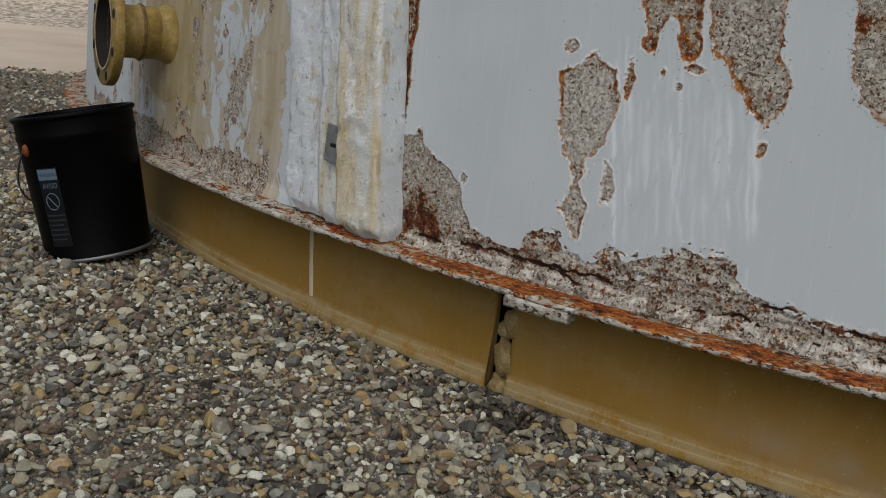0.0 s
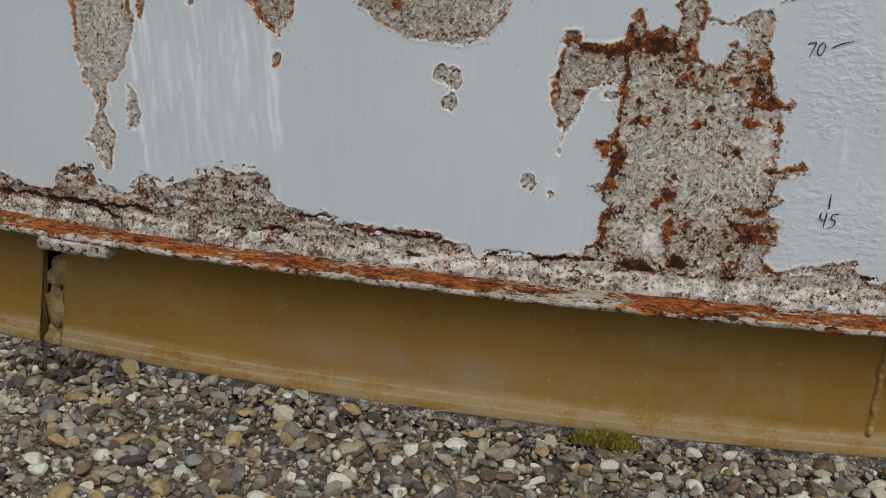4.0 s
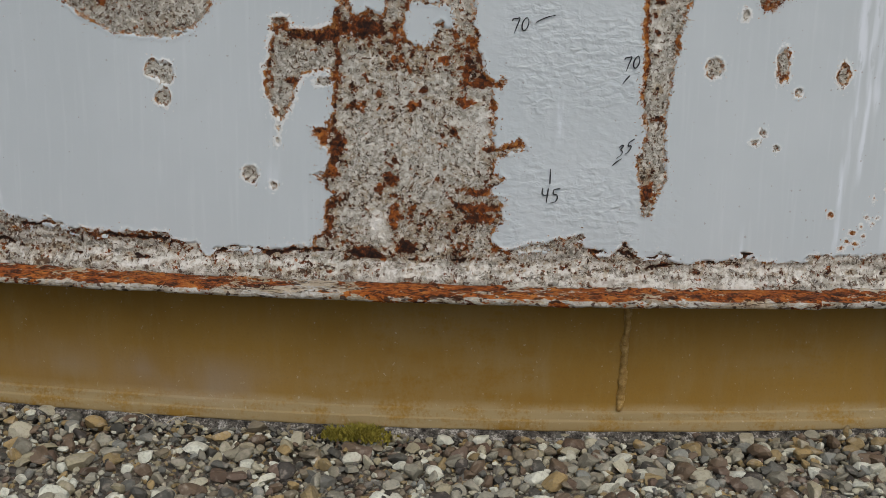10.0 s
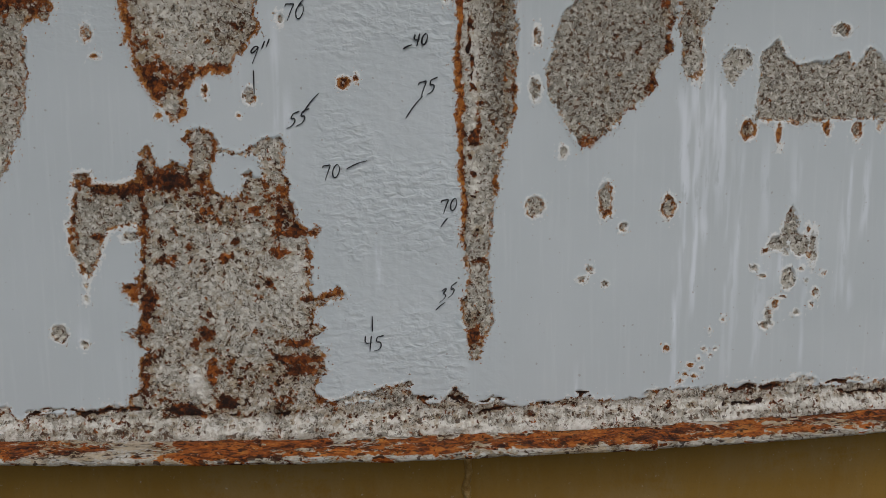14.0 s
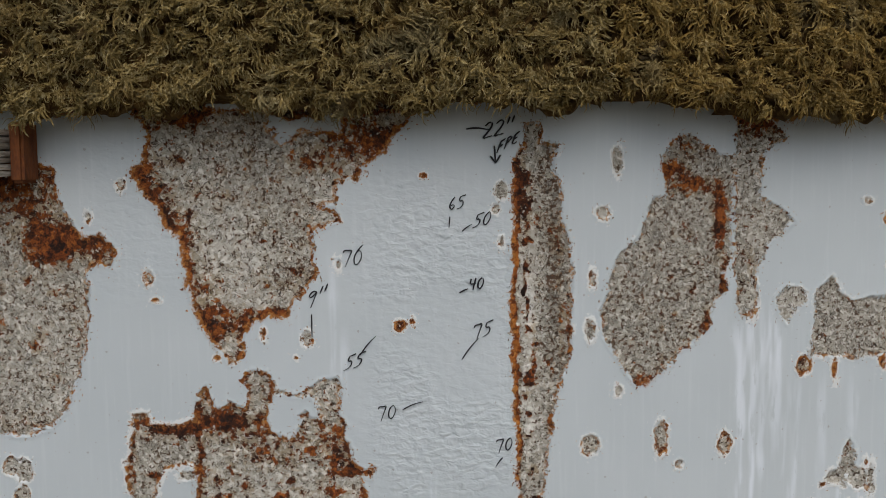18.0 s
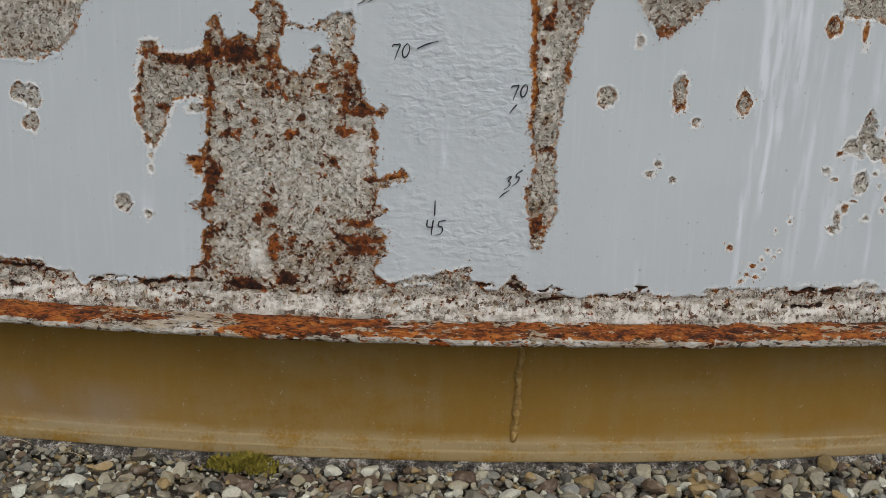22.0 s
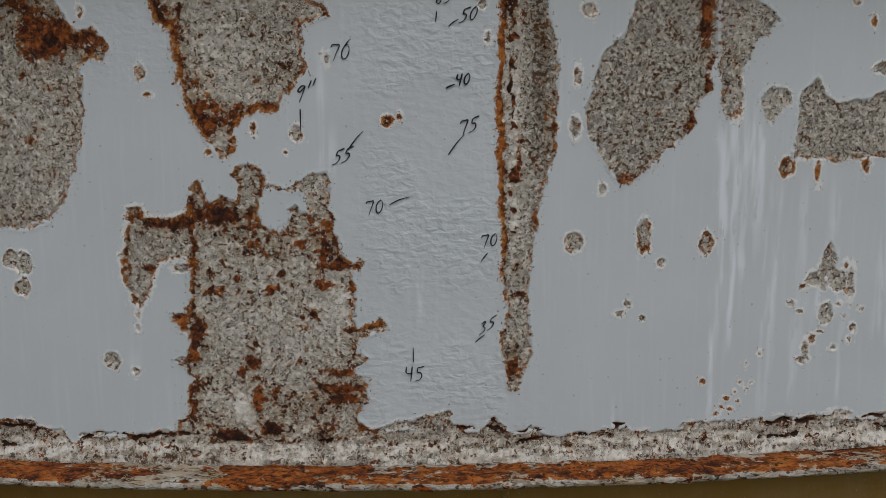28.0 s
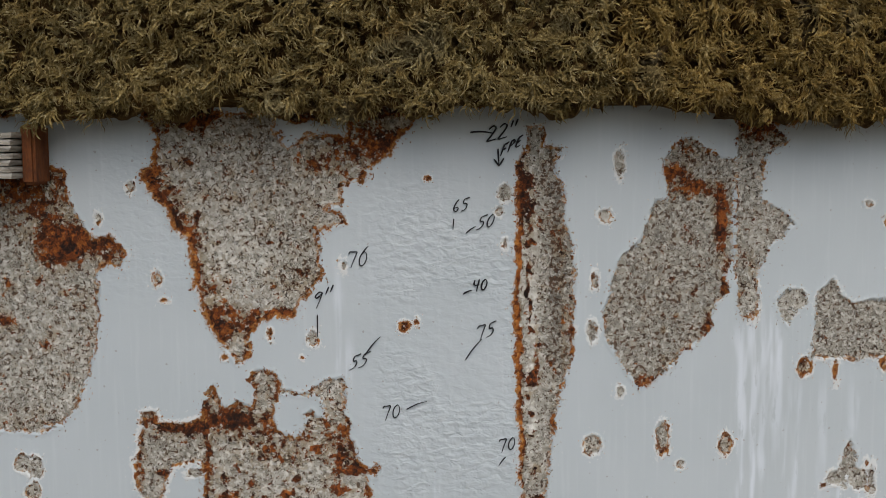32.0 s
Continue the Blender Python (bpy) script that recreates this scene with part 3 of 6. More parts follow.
SPOTS_F = [(364, 352, 2, 2, 0.4), (372, 338, 2, 2, 0.4), (392, 345, 2, 1.5, 0.4), (344, 322, 2, 1.5, 0.4), (378, 310, 1.5, 2, 0.4), (297, 503, 9, 11, 0.9), (523, 591, 11, 10, 0.6), (493, 599, 4, 13, 0.3), (350, 341, 8, 12, 0.1), (309, 354, 4, 3, 0.1), (383, 323, 3, 5, 0.3), (328, 303, 3, 8, 0.1), (326, 291, 6, 4, 0.1), (362, 302, 4, 3, 0.1), (462, 550, 3, 3, 0), (332, 499, 2, 10, 1), (388, 502, 4, 7, 0.8), (423, 500, 6, 10, 0.7), (451, 505, 4, 6, 0.7), (378, 374, 4, 16, 0.2), (237, 580, 8, 23, 0.4)]
SPOTS_E = [(337, 380, 11, 9, 0.0), (362, 378, 11, 12, 0.0), (349, 391, 10, 9, 0.0), (345, 371, 4, 4, 0.0), (322, 372, 3, 2, 0.5), (371, 396, 2, 3, 0.6), (372, 368, 3, 4, 0.4), (318, 345, 3, 2, 0.3), (336, 313, 3, 5, 0.5), (330, 306, 4, 2, 0.5), (-8, 690, 4, 6, 0.2), (-24, 690, 7, 9, 0.1), (-30, 672, 4, 5, 0.1), (-440, 668, 3, 5, 0.1), (-405, 700, 4, 6, 0.1)]
SPOTS_D = [(-531, 410, 10, 10, 0.2), (-524, 379, 7, 7, 0.2), (-427, 300, 8, 7, 0.1), (-877, 511, 10, 10, 0.9), (-825, 514, 14, 18, 0.9), (-896, 466, 5, 20, 0.8), (-723, 410, 5, 8, 0.7), (-981, 498, 10, 8, 0.3), (-853, 481, 2, 3, 0.8), (-815, 488, 10, 5, 0.6), (-833, 466, 4, 5, 0.6), (-1127, 302, 5, 7, 0.1), (-913, 455, 3, 6, 1)]
FOOT_TOP_A = [(-1100, 235), (-1061, 228), (-1022, 228), (-1014, 249), (-993, 262), (-964, 264), (-950, 244), (-920, 235), (-908, 242), (-896, 261), (-876, 262), (-865, 252), (-845, 263), (-823, 272), (-784, 285), (-741, 285), (-729, 273), (-718, 249), (-702, 242), (-661, 242), (-633, 234), (-593, 227), (-556, 233), (-547, 230), (-519, 231), (-517, 225), (-497, 219), (-488, 221), (-477, 208)]
FOOT_TOP_B = [(-439, 219), (-436, 211), (-360, 224), (-318, 224), (-151, 226), (-116, 233), (-86, 239), (-64, 247), (-52, 225), (-33, 222), (-18, 237), (0, 222), (24, 226), (40, 216), (85, 216), (118, 227), (143, 215), (180, 221), (217, 225), (248, 227), (320, 223), (369, 229), (378, 229), (402, 217), (439, 224), (485, 217), (540, 218), (570, 242), (613, 252)]
# rust strip; its narrow lower part also paints the foam gap's shade
PATCH_EDGE = [(-1268, 345), (-1247, 345), (-1243, 420), (-1245, 470), (-1239, 490), (-1241, 520), (-1237, 560), (-1242, 620), (-1238, 700), (-1242, 790), (-1268, 790)]
# outline, how rusty its rim and its middle are, how light its metal is, how chalky the paint round it is, ragged edge in mm, label
PATCHES = [
    (PATCH_OPEN_LEFT, 0.6, 0.10, 0.0, 0.2, 3.0, "large bare steel patch with rust along its top"),
    (PATCH_TAPERED, 0.9, 0.12, 0.05, 0.2, 4.0, "tapering bare steel patch with orange rust edges"),
    (PATCH_BODY, 0.60, 0.08, 0.07, 0.1, 4.5, "broad bare steel patch with ragged rusty sides"),
    (PATCH_HORN, 0.6, 0.06, 0.0, 1.5, 2.0, "curved horn of bare rusty steel"),
    (PATCH_CREST, 0.7, 0.2, 0.0, 0.3, 3.5, "brown rust crest above a bare patch"),
    (PATCH_BRIDGE, 0.5, 0.15, 0.05, 0.2, 3.0, "thin rusty strip round an island of paint"),
    (PATCH_SEAM, 0.55, 0.06, 0.0, 0.3, 2.5, "long corroded strip down the weld seam"),
    (PATCH_OVAL, 0.4, 0.05, -0.06, 0.2, 2.5, "oval dark grey bare steel patch"),
    (PATCH_STRIP, 0.4, 0.08, -0.03, 0.2, 3.0, "narrow grey bare steel strip"),
    (PATCH_SQUARE, 0.35, 0.02, -0.06, 0.5, 3.0, "square grey patch with rust drips below"),
    (PATCH_CLOUD, 0.1, 0.0, 0.04, 0.5, 3.0, "small cloud-shaped grey patch"),
    (PATCH_FLAME, 0.3, 0.03, 0.05, 0.4, 3.0, "small flame-shaped grey patch"),
    (PATCH_TALL, 0.8, 0.03, 0.06, 1.0, 2.5, "tall bare patch with an orange rim"),
    (PATCH_HANGING, 0.9, 0.05, 0.0, 0.5, 3.5, "hanging bare patch with orange lower tip"),
    (PATCH_FORKED, 0.9, 0.25, 0.02, 0.5, 3.0, "forked orange rust patch"),
    (PATCH_SMALL_STRIP, 0.4, 0.0, 0.08, 1.3, 2.0, "small flaking strip"),
    (PATCH_CORNER, 0.5, 0.12, -0.02, 0.5, 4.0, "rusty corner patch beside the foam cover"),
    (PATCH_EDGE, 0.8, 0.45, 0.0, 0.3, 3.0, "thin rust strip beside the foam cover"),
]
# rust inside the patches: s, z, half width, half height, amount, darkness
RUST_A = [(-560, 725, 100, 38, 0.5, 0), (-490, 650, 22, 30, 0.55, 0), (-455, 643, 36, 16, 0.7, -0.05), (-520, 690, 30, 22, 0.3, 0), (-428, 560, 5, 60, 0.5, 0.05), (-640, 560, 20, 14, 0.5, 0.04),
          (-385, 705, 12, 28, 0.6, 0), (-365, 672, 16, 26, 0.55, 0), (-345, 620, 10, 40, 0.5, 0.03), (-322, 560, 14, 44, 0.55, -0.04), (-280, 560, 50, 14, 0.5, 0), (-240, 566, 26, 9, 0.4, -0.03)]
RUST_B = [(-255, 432, 80, 16, 0.16, -0.05), (-250, 405, 80, 40, 0.08, 0.0), (-372, 440, 30, 20, 0.1, -0.04), (-150, 742, 38, 22, 0.6, -0.03), (-200, 725, 26, 18, 0.35, 0), (-350, 765, 40, 10, 0.6, -0.06), (-300, 452, 50, 14, 0.25, -0.04), (-190, 430, 24, 34, 0.22, 0), (-336, 350, 8, 130, 0.2, -0.08),
          (-158, 350, 12, 130, 0.2, -0.06), (-285, 240, 60, 36, 0.10, -0.10), (-375, 456, 40, 5, 0.6, -0.08), (-403, 420, 5, 40, 0.3, -0.05), (-376, 403, 14, 4, 0.7, -0.05), (-334, 420, 4, 40, 0.4, 0.05)]
RUST_C = [(3, 704, 4, 5, 0.8, -0.16), (4, 676, 3, 7, 0.8, -0.2), (2, 641, 4, 4, 0.8, -0.16), (3, 612, 3, 5, 0.7, -0.16), (4, 548, 4, 4, 0.8, -0.2), (3, 500, 5, 9, 1.1, -0.22), (2, 480, 3, 4, 0.8, -0.16),
          (3, 462, 3, 3, 0.8, -0.16), (2, 441, 4, 4, 0.8, -0.16), (8, 404, 4, 6, 0.7, -0.2), (9, 372, 8, 4, 0.6, -0.1), (-12, 338, 3, 10, 0.9, -0.25), (2, 292, 7, 7, 0.9, 0)]
RUST_SEAM = [(36, 560, 3, 90, 0.25, 0.14), (26, 460, 3, 40, 0.25, 0.14), (0, 585, 1.3, 28, 1.2, -0.5), (-12, 590, 4, 130, 1.1, 0.24), (-10, 420, 3.5, 60, 0.9, 0.22), (-5, 700, 7, 36, 0.75, -0.2), (6, 660, 10, 12, 0.35, -0.1),
             (4, 300, 8, 24, 0.35, -0.05), (8, 520, 4, 20, 0.6, -0.05), (44, 560, 5, 60, 0.25, -0.02), (8, 262, 4, 6, 0.5, 0), (30, 640, 6, 20, 0.3, -0.1)]
RUST_OVAL = [(146, 710, 17, 8, 1.0, 0.02), (174, 694, 18, 8, 1.0, 0), (202, 660, 6, 34, 1.0, 0), (208, 595, 3, 26, 0.8, 0.03), (162, 733, 22, 12, 0.3, 0.14), (190, 555, 6, 12, 0.45, 0.03), (168, 522, 12, 5, 0.5, 0.02), (130, 492, 22, 8, 0.5, 0.02),
             (220, 770, 40, 18, 0.6, 0), (250, 760, 30, 14, 0.5, -0.04), (236, 610, 5, 16, 0.35, 0.02), (155, 560, 3, 3, 0.6, 0), (172, 585, 3, 3, 0.6, 0), (140, 545, 4, 3, 0.6, -0.05), (150, 600, 3, 3, 0.5, 0)]
# the dark entry at (-1247, 410) paints shade beside the foam cover
RUST_D = [(-800, 520, 130, 120, 0.02, 0.12), (-960, 420, 60, 90, 0.02, 0.10), (-760, 455, 22, 22, 0.7, 0.06), (-790, 490, 18, 22, 0.5, 0.04), (-1199, 245, 8, 26, 0.9, -0.1), (-1180, 232, 14, 16, 0.7, -0.06), (-1170, 212, 20, 8, 0.5, -0.1), (-990, 430, 5, 60, 0.45, 0.06), (-590, 480, 10, 6, 0.6, 0), (-590, 515, 9, 6, 0.6, 0),
          (-1222, 225, 8, 22, 0.9, -0.2), (-1247, 410, 4, 60, 0.8, -0.3), (-1035, 225, 22, 5, 0.7, -0.14), (-600, 224, 14, 5, 0.7, -0.14)]
# chestnut nodules and fingers of the broad patch
NODULES_A = [(-355, 450, 26, 5, 1.0, -0.18), (-304, 459, 12, 7, 1.0, -0.25), (-286, 390, 4, 4, 0.9, 0.0), (-252, 378, 5, 5, 1.0, -0.05), (-208, 354, 5, 5, 1.0, -0.08), (-220, 428, 6, 5, 0.8, 0.0), (-315, 379, 9, 3, 0.8, 0.0), (-317, 398, 4, 6, 0.8, -0.05),
             (-197, 417, 4, 5, 0.8, 0.0), (-239, 395, 4, 4, 0.7, 0.0), (-178, 408, 7, 5, 1.0, -0.3), (-270, 320, 3, 4, 0.8, -0.05), (-169, 336, 9, 3.5, 1.0, -0.18), (-148, 342, 14, 4, 0.8, 0.05), (-193, 384, 13, 3.5, 0.8, 0.0), (-185, 402, 12, 3, 0.7, 0.0)]
NODULES_B = [(-331, 338, 6, 13, 0.9, -0.15), (-339, 323, 7, 5, 0.9, -0.05), (-350, 345, 8, 9, 0.7, 0.1), (-273, 301, 10, 8, 0.8, -0.15), (-283, 287, 4, 7, 0.8, -0.1), (-270, 260, 8, 14, 0.9, 0.16), (-299, 218, 17, 5.5, 1.2, -0.3), (-256, 227, 9, 7, 1.1, -0.25),
             (-207, 256, 42, 26, 0.24, -0.08), (-175, 289, 18, 3.5, 0.8, 0.0), (-178, 271, 26, 4, 0.8, 0.0), (-175, 259, 18, 4, 0.7, 0.02), (-339, 303, 9, 5, 0.8, -0.05), (-340, 271, 7, 6, 0.8, -0.05), (-341, 250, 6, 9, 0.8, -0.08), (-353, 238, 7, 5, 0.7, 0.0)]
NODULES_C = [(-478, 633, 10, 9, 0.9, -0.18), (-545, 560, 9, 7, 0.8, 0.02), (-478, 588, 5, 4, 0.7, 0.0), (-506, 606, 5, 4, 0.7, 0.0), (-540, 598, 4, 4, 0.7, 0.05), (-500, 535, 4, 5, 0.6, -0.05), (-337, 668, 6, 5, 0.6, 0.0), (-318, 640, 5, 4, 0.5, 0.0), (-262, 660, 4, 4, 0.5, -0.1),
             (-230, 610, 6, 5, 0.5, -0.15), (-205, 640, 5, 6, 0.5, 0.0), (-350, 725, 8, 5, 0.5, -0.05), (-300, 690, 4, 4, 0.5, 0.0)]
# where the foot's paint has lifted from a dark crevice: from s, to s, height, half width
CREVICES = [(-470, -362, 218, 2.2), (-362, -345, 222, 2.0), (-56, -36, 225, 2.4), (-24, -2, 226, 3.2), (-19, -14, 233, 4.0), (8, 40, 223, 1.7), (112, 128, 227, 2.6), (286, 318, 222, 2.6), (322, 346, 220, 2.2), (400, 425, 221, 2.4), (-1120, -1010, 214, 2.6), (-1010, -880, 216, 2.0), (-690, -640, 236, 1.6), (-600, -520, 226, 1.6)]
# lighter and darker metal: s, z, half width, half height, amount
TONES = [(-300, 725, 70, 45, -0.10), (-235, 640, 30, 60, -0.12), (-310, 600, 40, 40, 0.06), (-600, 650, 80, 60, -0.08), (30, 610, 10, 100, -0.36), (3, 575, 7, 75, 0.34), (20, 690, 14, 50, -0.10), (2, 480, 8, 60, 0.2), (-286, 254, 8, 13, 0.6), (-176, 364, 11, 18, 0.4), (-150, 640, 40, 40, 0.05), (-250, 350, 70, 70, 0.05), (-190, 250, 40, 30, -0.05),
         (-300, 640, 60, 60, 0.06), (-265, 690, 40, 40, -0.03), (-560, 600, 60, 50, -0.05), (-500, 560, 50, 60, 0.05), (140, 590, 50, 70, -0.02), (245, 680, 20, 60, 0.04), (400, 550, 80, 30, 0.03), (-940, 430, 30, 40, 0.06)]
# white wash runs: s, top, foot, half width, strength
RUNS = [(350, 400, 330, 15, 0.7), (352, 480, 420, 5, 0.5), (-401, 318, 284, 9, 1.0), (-404, 304, 296, 12, 1.0), (226, 560, 226, 9, 1.0), (241, 570, 300, 4, 0.8), (240, 575, 490, 20, 0.9), (252, 560, 380, 5, 0.6), (266, 560, 400, 7, 0.6), (280, 500, 226, 6, 0.45), (290, 500, 232, 5, 0.55), (318, 500, 240, 7, 0.4)]
RUNS_FAINT = [(352, 500, 430, 6, 0.4), (374, 350, 235, 5, 0.45),
        (420, 495, 300, 8, 0.6), (440, 490, 380, 5, 0.45), (457, 285, 232, 4, 0.6), (480, 300, 240, 4, 0.35), (112, 262, 215, 4, 0.8), (-196, 640, 500, 8, 0.6), (-186, 560, 480, 6, 0.4), (-96, 420, 340, 3, 0.5)]

tank = tagged(new("storage_tank"), "large round steel tank with white paint flaking off rusty steel", "storage tank")


FIELD_KEYS = ("rim", "rust", "tone", "chalk", "dark", "wash", "tan", "peel", "crack")


def spread_foot(s):
    """Height in mm up to which the paint at the shell's foot is gone."""
    p = np.array(FOOT_TOP_A + FOOT_TOP_B, float)
    return np.interp(s, p[:, 0], p[:, 1])


def shell_fields(s, z):
    """Masks on the shell at arrays s, z in mm."""
    ws = s + 5.0 * fbm(s / 13, z / 13, 3) + 3.2 * fbm(s / 4.5, z / 4.5, 5, 2)
    wz = z + 4.5 * fbm(s / 13, z / 13, 4) + 3.2 * fbm(s / 4.5, z / 4.5, 6, 2)
    out = {k: np.zeros(s.shape) for k in FIELD_KEYS}
    bare, owner = np.full(s.shape, -30.0), np.full(s.shape, -1)
    rim_d = np.full(s.shape, -30.0)

    def claim(m, sd, rim, rust, tone, chalk):
        near = sd > rim_d[m]
        for key, v in (("rim", rim), ("chalk", chalk)):
            out[key][m] = np.where(near, v, out[key][m])
        inner = smooth(-4, 2, sd)
        out["rust"][m] = np.maximum(out["rust"][m], rust * inner)
        out["tone"][m] = np.where(sd > 0, tone, out["tone"][m])
        rim_d[m] = np.maximum(rim_d[m], sd)
        bare[m] = np.maximum(bare[m], sd)

    for i, (poly, rim, rust, tone, chalk, ragged, label) in enumerate(PATCHES):
        p = np.array(poly, float)
        m = (s > p[:, 0].min() - 34) & (s < p[:, 0].max() + 34) & (z > p[:, 1].min() - 34) & (z < p[:, 1].max() + 34)
        k = ragged / 4.0
        sd = np.maximum(inside_distance(p, s[m] + k * (ws[m] - s[m]), z[m] + k * (wz[m] - z[m])), -30)
        claim(m, sd, rim, rust, tone, chalk)
        owner[m] = np.where((sd > -1.5) & (owner[m] < 0), i, owner[m])
    for spots in (SPOTS_A, SPOTS_B, SPOTS_C, SPOTS_D, SPOTS_E, SPOTS_F):
        for cs, cz, rs, rz, rust in spots:
            m = (abs(s - cs) < rs + 14) & (abs(z - cz) < rz + 14)
            q = np.sqrt(((s[m] + 0.45 * (ws[m] - s[m]) - cs) / rs) ** 2 + ((z[m] + 0.45 * (wz[m] - z[m]) - cz) / rz) ** 2)
            claim(m, np.maximum((1 - q) * min(rs, rz) * 1.5, -30), min(1.0, 0.8 * rust + 0.22), 0.5 * rust ** 3, 0.02, 1.0)
    m = s > -1250
    sd = np.clip(spread_foot(s[m]) + 3.0 * fbm(s[m] / 9, z[m] * 0, 9, 2) - wz[m], -30, 30)
    isle = smooth(0.02, 0.22, fbm(s[m] / 11, z[m] / 6, 18, 3)) * smooth(216, 226, z[m]) * smooth(-560, -700, s[m]) + 0.8 * smooth(0.12, 0.26, fbm(s[m] / 16, z[m] / 7, 19, 3)) * smooth(212, 220, z[m])
    sd = np.minimum(sd, 12) - 11 * np.minimum(isle, 1)
    claim(m, sd, 0.35, 0.11, 0.05, 0.6)
    crevice = np.zeros(sd.shape)
    for a, b, height, half in CREVICES:
        mid = height + 5.0 * fbm(s[m] / 14, s[m] * 0 + a, 11, 3)
        crevice = np.maximum(crevice, smooth(a - 4, a + 4, s[m]) * smooth(b + 4, b - 4, s[m]) * np.exp(-((z[m] - mid) / (half * (1 + 0.9 * fbm(s[m] / 9, s[m] * 0 + b, 10, 2)))) ** 2))
    under = smooth(0.20, 0.38, fbm(s[m] / 50, s[m] * 0 + 5, 12, 3) + 0.16 * (s[m] < -700)) * np.exp(-(((z[m] - 211 - 13 * fbm(s[m] / 42, s[m] * 0, 13, 4)) / 1.6) ** 2))
    bits = smooth(0.16, 0.30, fbm(s[m] / 7, z[m] / 4, 14, 3)) * smooth(192, 204, z[m])
    fringe = smooth(6, 1, sd) * smooth(0.0, 0.3, fbm(s[m] / 22, z[m] * 0, 20, 3))
    out["rust"][m] += (sd > -6) * (1.0 * crevice + 0.75 * under + 0.22 * bits + 0.18 * fringe)
    out["dark"][m] -= (sd > -6) * (0.42 * crevice + 0.5 * under + 0.1 * bits)
    bare[m] = np.maximum(bare[m], 34 * smooth(0, 0.8, crevice) - 30)
    out["crack"][m] = (sd > -3) * np.maximum(under, 0.7 * crevice)
    pale = np.exp(-((z[m] - 203 - 5 * fbm(s[m] / 60, s[m] * 0, 22, 2)) / 9.0) ** 2)
    out["tone"][m] += (sd > 0) * (-0.03 + -0.10 * smooth(-560, -700, s[m]) + 0.02 + 0.06 * pale + 0.05 * smooth(212, 196, z[m]) + 0.6 * fbm(s[m] / 20, z[m] / 5, 15, 3))
    owner[m] = np.where((sd > -1.5) & (owner[m] < 0), len(PATCHES), owner[m])
    # rust stain below the wool, set lower and darker to include painted shade
    m = (s > -660) & (s < 520) & (z > 740)
    top = wz[m] - 765 - 16 * smooth(-95, -75, s[m]) * smooth(205, 190, s[m]) + 11 * fbm(s[m] / 26, s[m] * 0, 16, 3) - 16 * smooth(0.05, -0.25, fbm(s[m] / 60, s[m] * 0, 17, 2))
    claim(m, np.clip(top, -30, 30), 0.7, 0.42, -0.08, 0.1)
    out["dark"][m] -= 0.14 * smooth(-2, 4, top)
    for blobs in (RUST_A, RUST_B, RUST_C, RUST_SEAM, RUST_OVAL, RUST_D, NODULES_A, NODULES_B, NODULES_C):
        for cs, cz, rs, rz, amount, dark in blobs:
            m = (abs(s - cs) < 2.6 * rs + 8) & (abs(z - cz) < 2.6 * rz + 8)
            q = np.exp(-(((ws[m] - cs) / rs) ** 2 + ((wz[m] - cz) / rz) ** 2))
            out["rust"][m] += amount * q
            out["dark"][m] += dark * q
    for cs, cz, rs, rz, amount in TONES:
        m = (abs(s - cs) < 2.6 * rs + 8) & (abs(z - cz) < 2.6 * rz + 8)
        out["tone"][m] += amount * np.exp(-(((ws[m] - cs) / rs) ** 2 + ((wz[m] - cz) / rz) ** 2))
    cells = smooth(0.20, 0.30, fbm(s / 7, z / 6, 21, 2))
    out["rust"] = out["rust"] + 0.12 * cells * (owner == 2) + 0.05 * cells * (owner >= 0)
    lean = 0.03 * (420 - z)
    drip = smooth(-0.38, 0.25, fbm(s / 5, z / 60, 36, 3)) * (0.6 + 0.8 * np.clip(fbm(s / 14, z / 90, 37, 2) + 0.3, 0, 1))
    for cs, top, foot, half, strength in RUNS + RUNS_FAINT:
        m = (abs(s - cs) < 2 * half + 24) & (z > foot - 10) & (z < top + 8)
        zm = z[m]
        wob = 5.0 * fbm(zm / 70, zm * 0 + cs, 31, 3)
        wide = half * (0.9 + 0.9 * fbm(zm / 45, zm * 0 + cs, 35, 2))
        across = np.exp(-(((s[m] + lean[m] * (cs > 200) - cs - wob) / wide) ** 4))
        out["wash"][m] = np.maximum(out["wash"][m], 0.85 * strength * drip[m] * across * smooth(foot - 8, foot + 25, zm) * (1 - smooth(top - 45, top + 6, zm)))
    r = np.random.default_rng(3)
    for cs in r.uniform(-905, -725, 34):
        top, foot, half = 550 - 110 * r.random(), 245 + 80 * r.random(), 1.2 + 3.6 * r.random()
        path = cs - 0.15 * (z - 400) + 8 * fbm(z / 70, z * 0 + cs, 33, 3)
        wide = half * (1 + 0.8 * fbm(z / 30, z * 0 + cs, 34, 2))
        out["wash"] = np.maximum(out["wash"], (0.18 + 0.6 * r.random() ** 2) * np.exp(-(((s - path) / wide) ** 2)) * smooth(-0.3, 0.1, fbm(z / 40, s / 14 + cs, 38, 2)) * smooth(foot - 8, foot + 30, z) * (1 - smooth(top - 40, top + 6, z)))
    out["tan"] = smooth(-1500, -1560, s) * smooth(-2230, -2195, s) * (0.46 + 0.5 * np.exp(-((s + 1900) / 170) ** 2) - 0.2 * smooth(320, 215, z) + 0.35 * np.exp(-((s + 1560) / 60) ** 2) - 0.34 * np.exp(-((s + 1725) / 62) ** 2) * smooth(230, 290, z))
    left = smooth(-1540, -1580, s)
    foot = np.clip(232 + 22 * fbm(s / 60, s * 0, 41) - wz, -30, 30)
    bare = np.where(left > 0.5, np.maximum(bare, foot), bare)
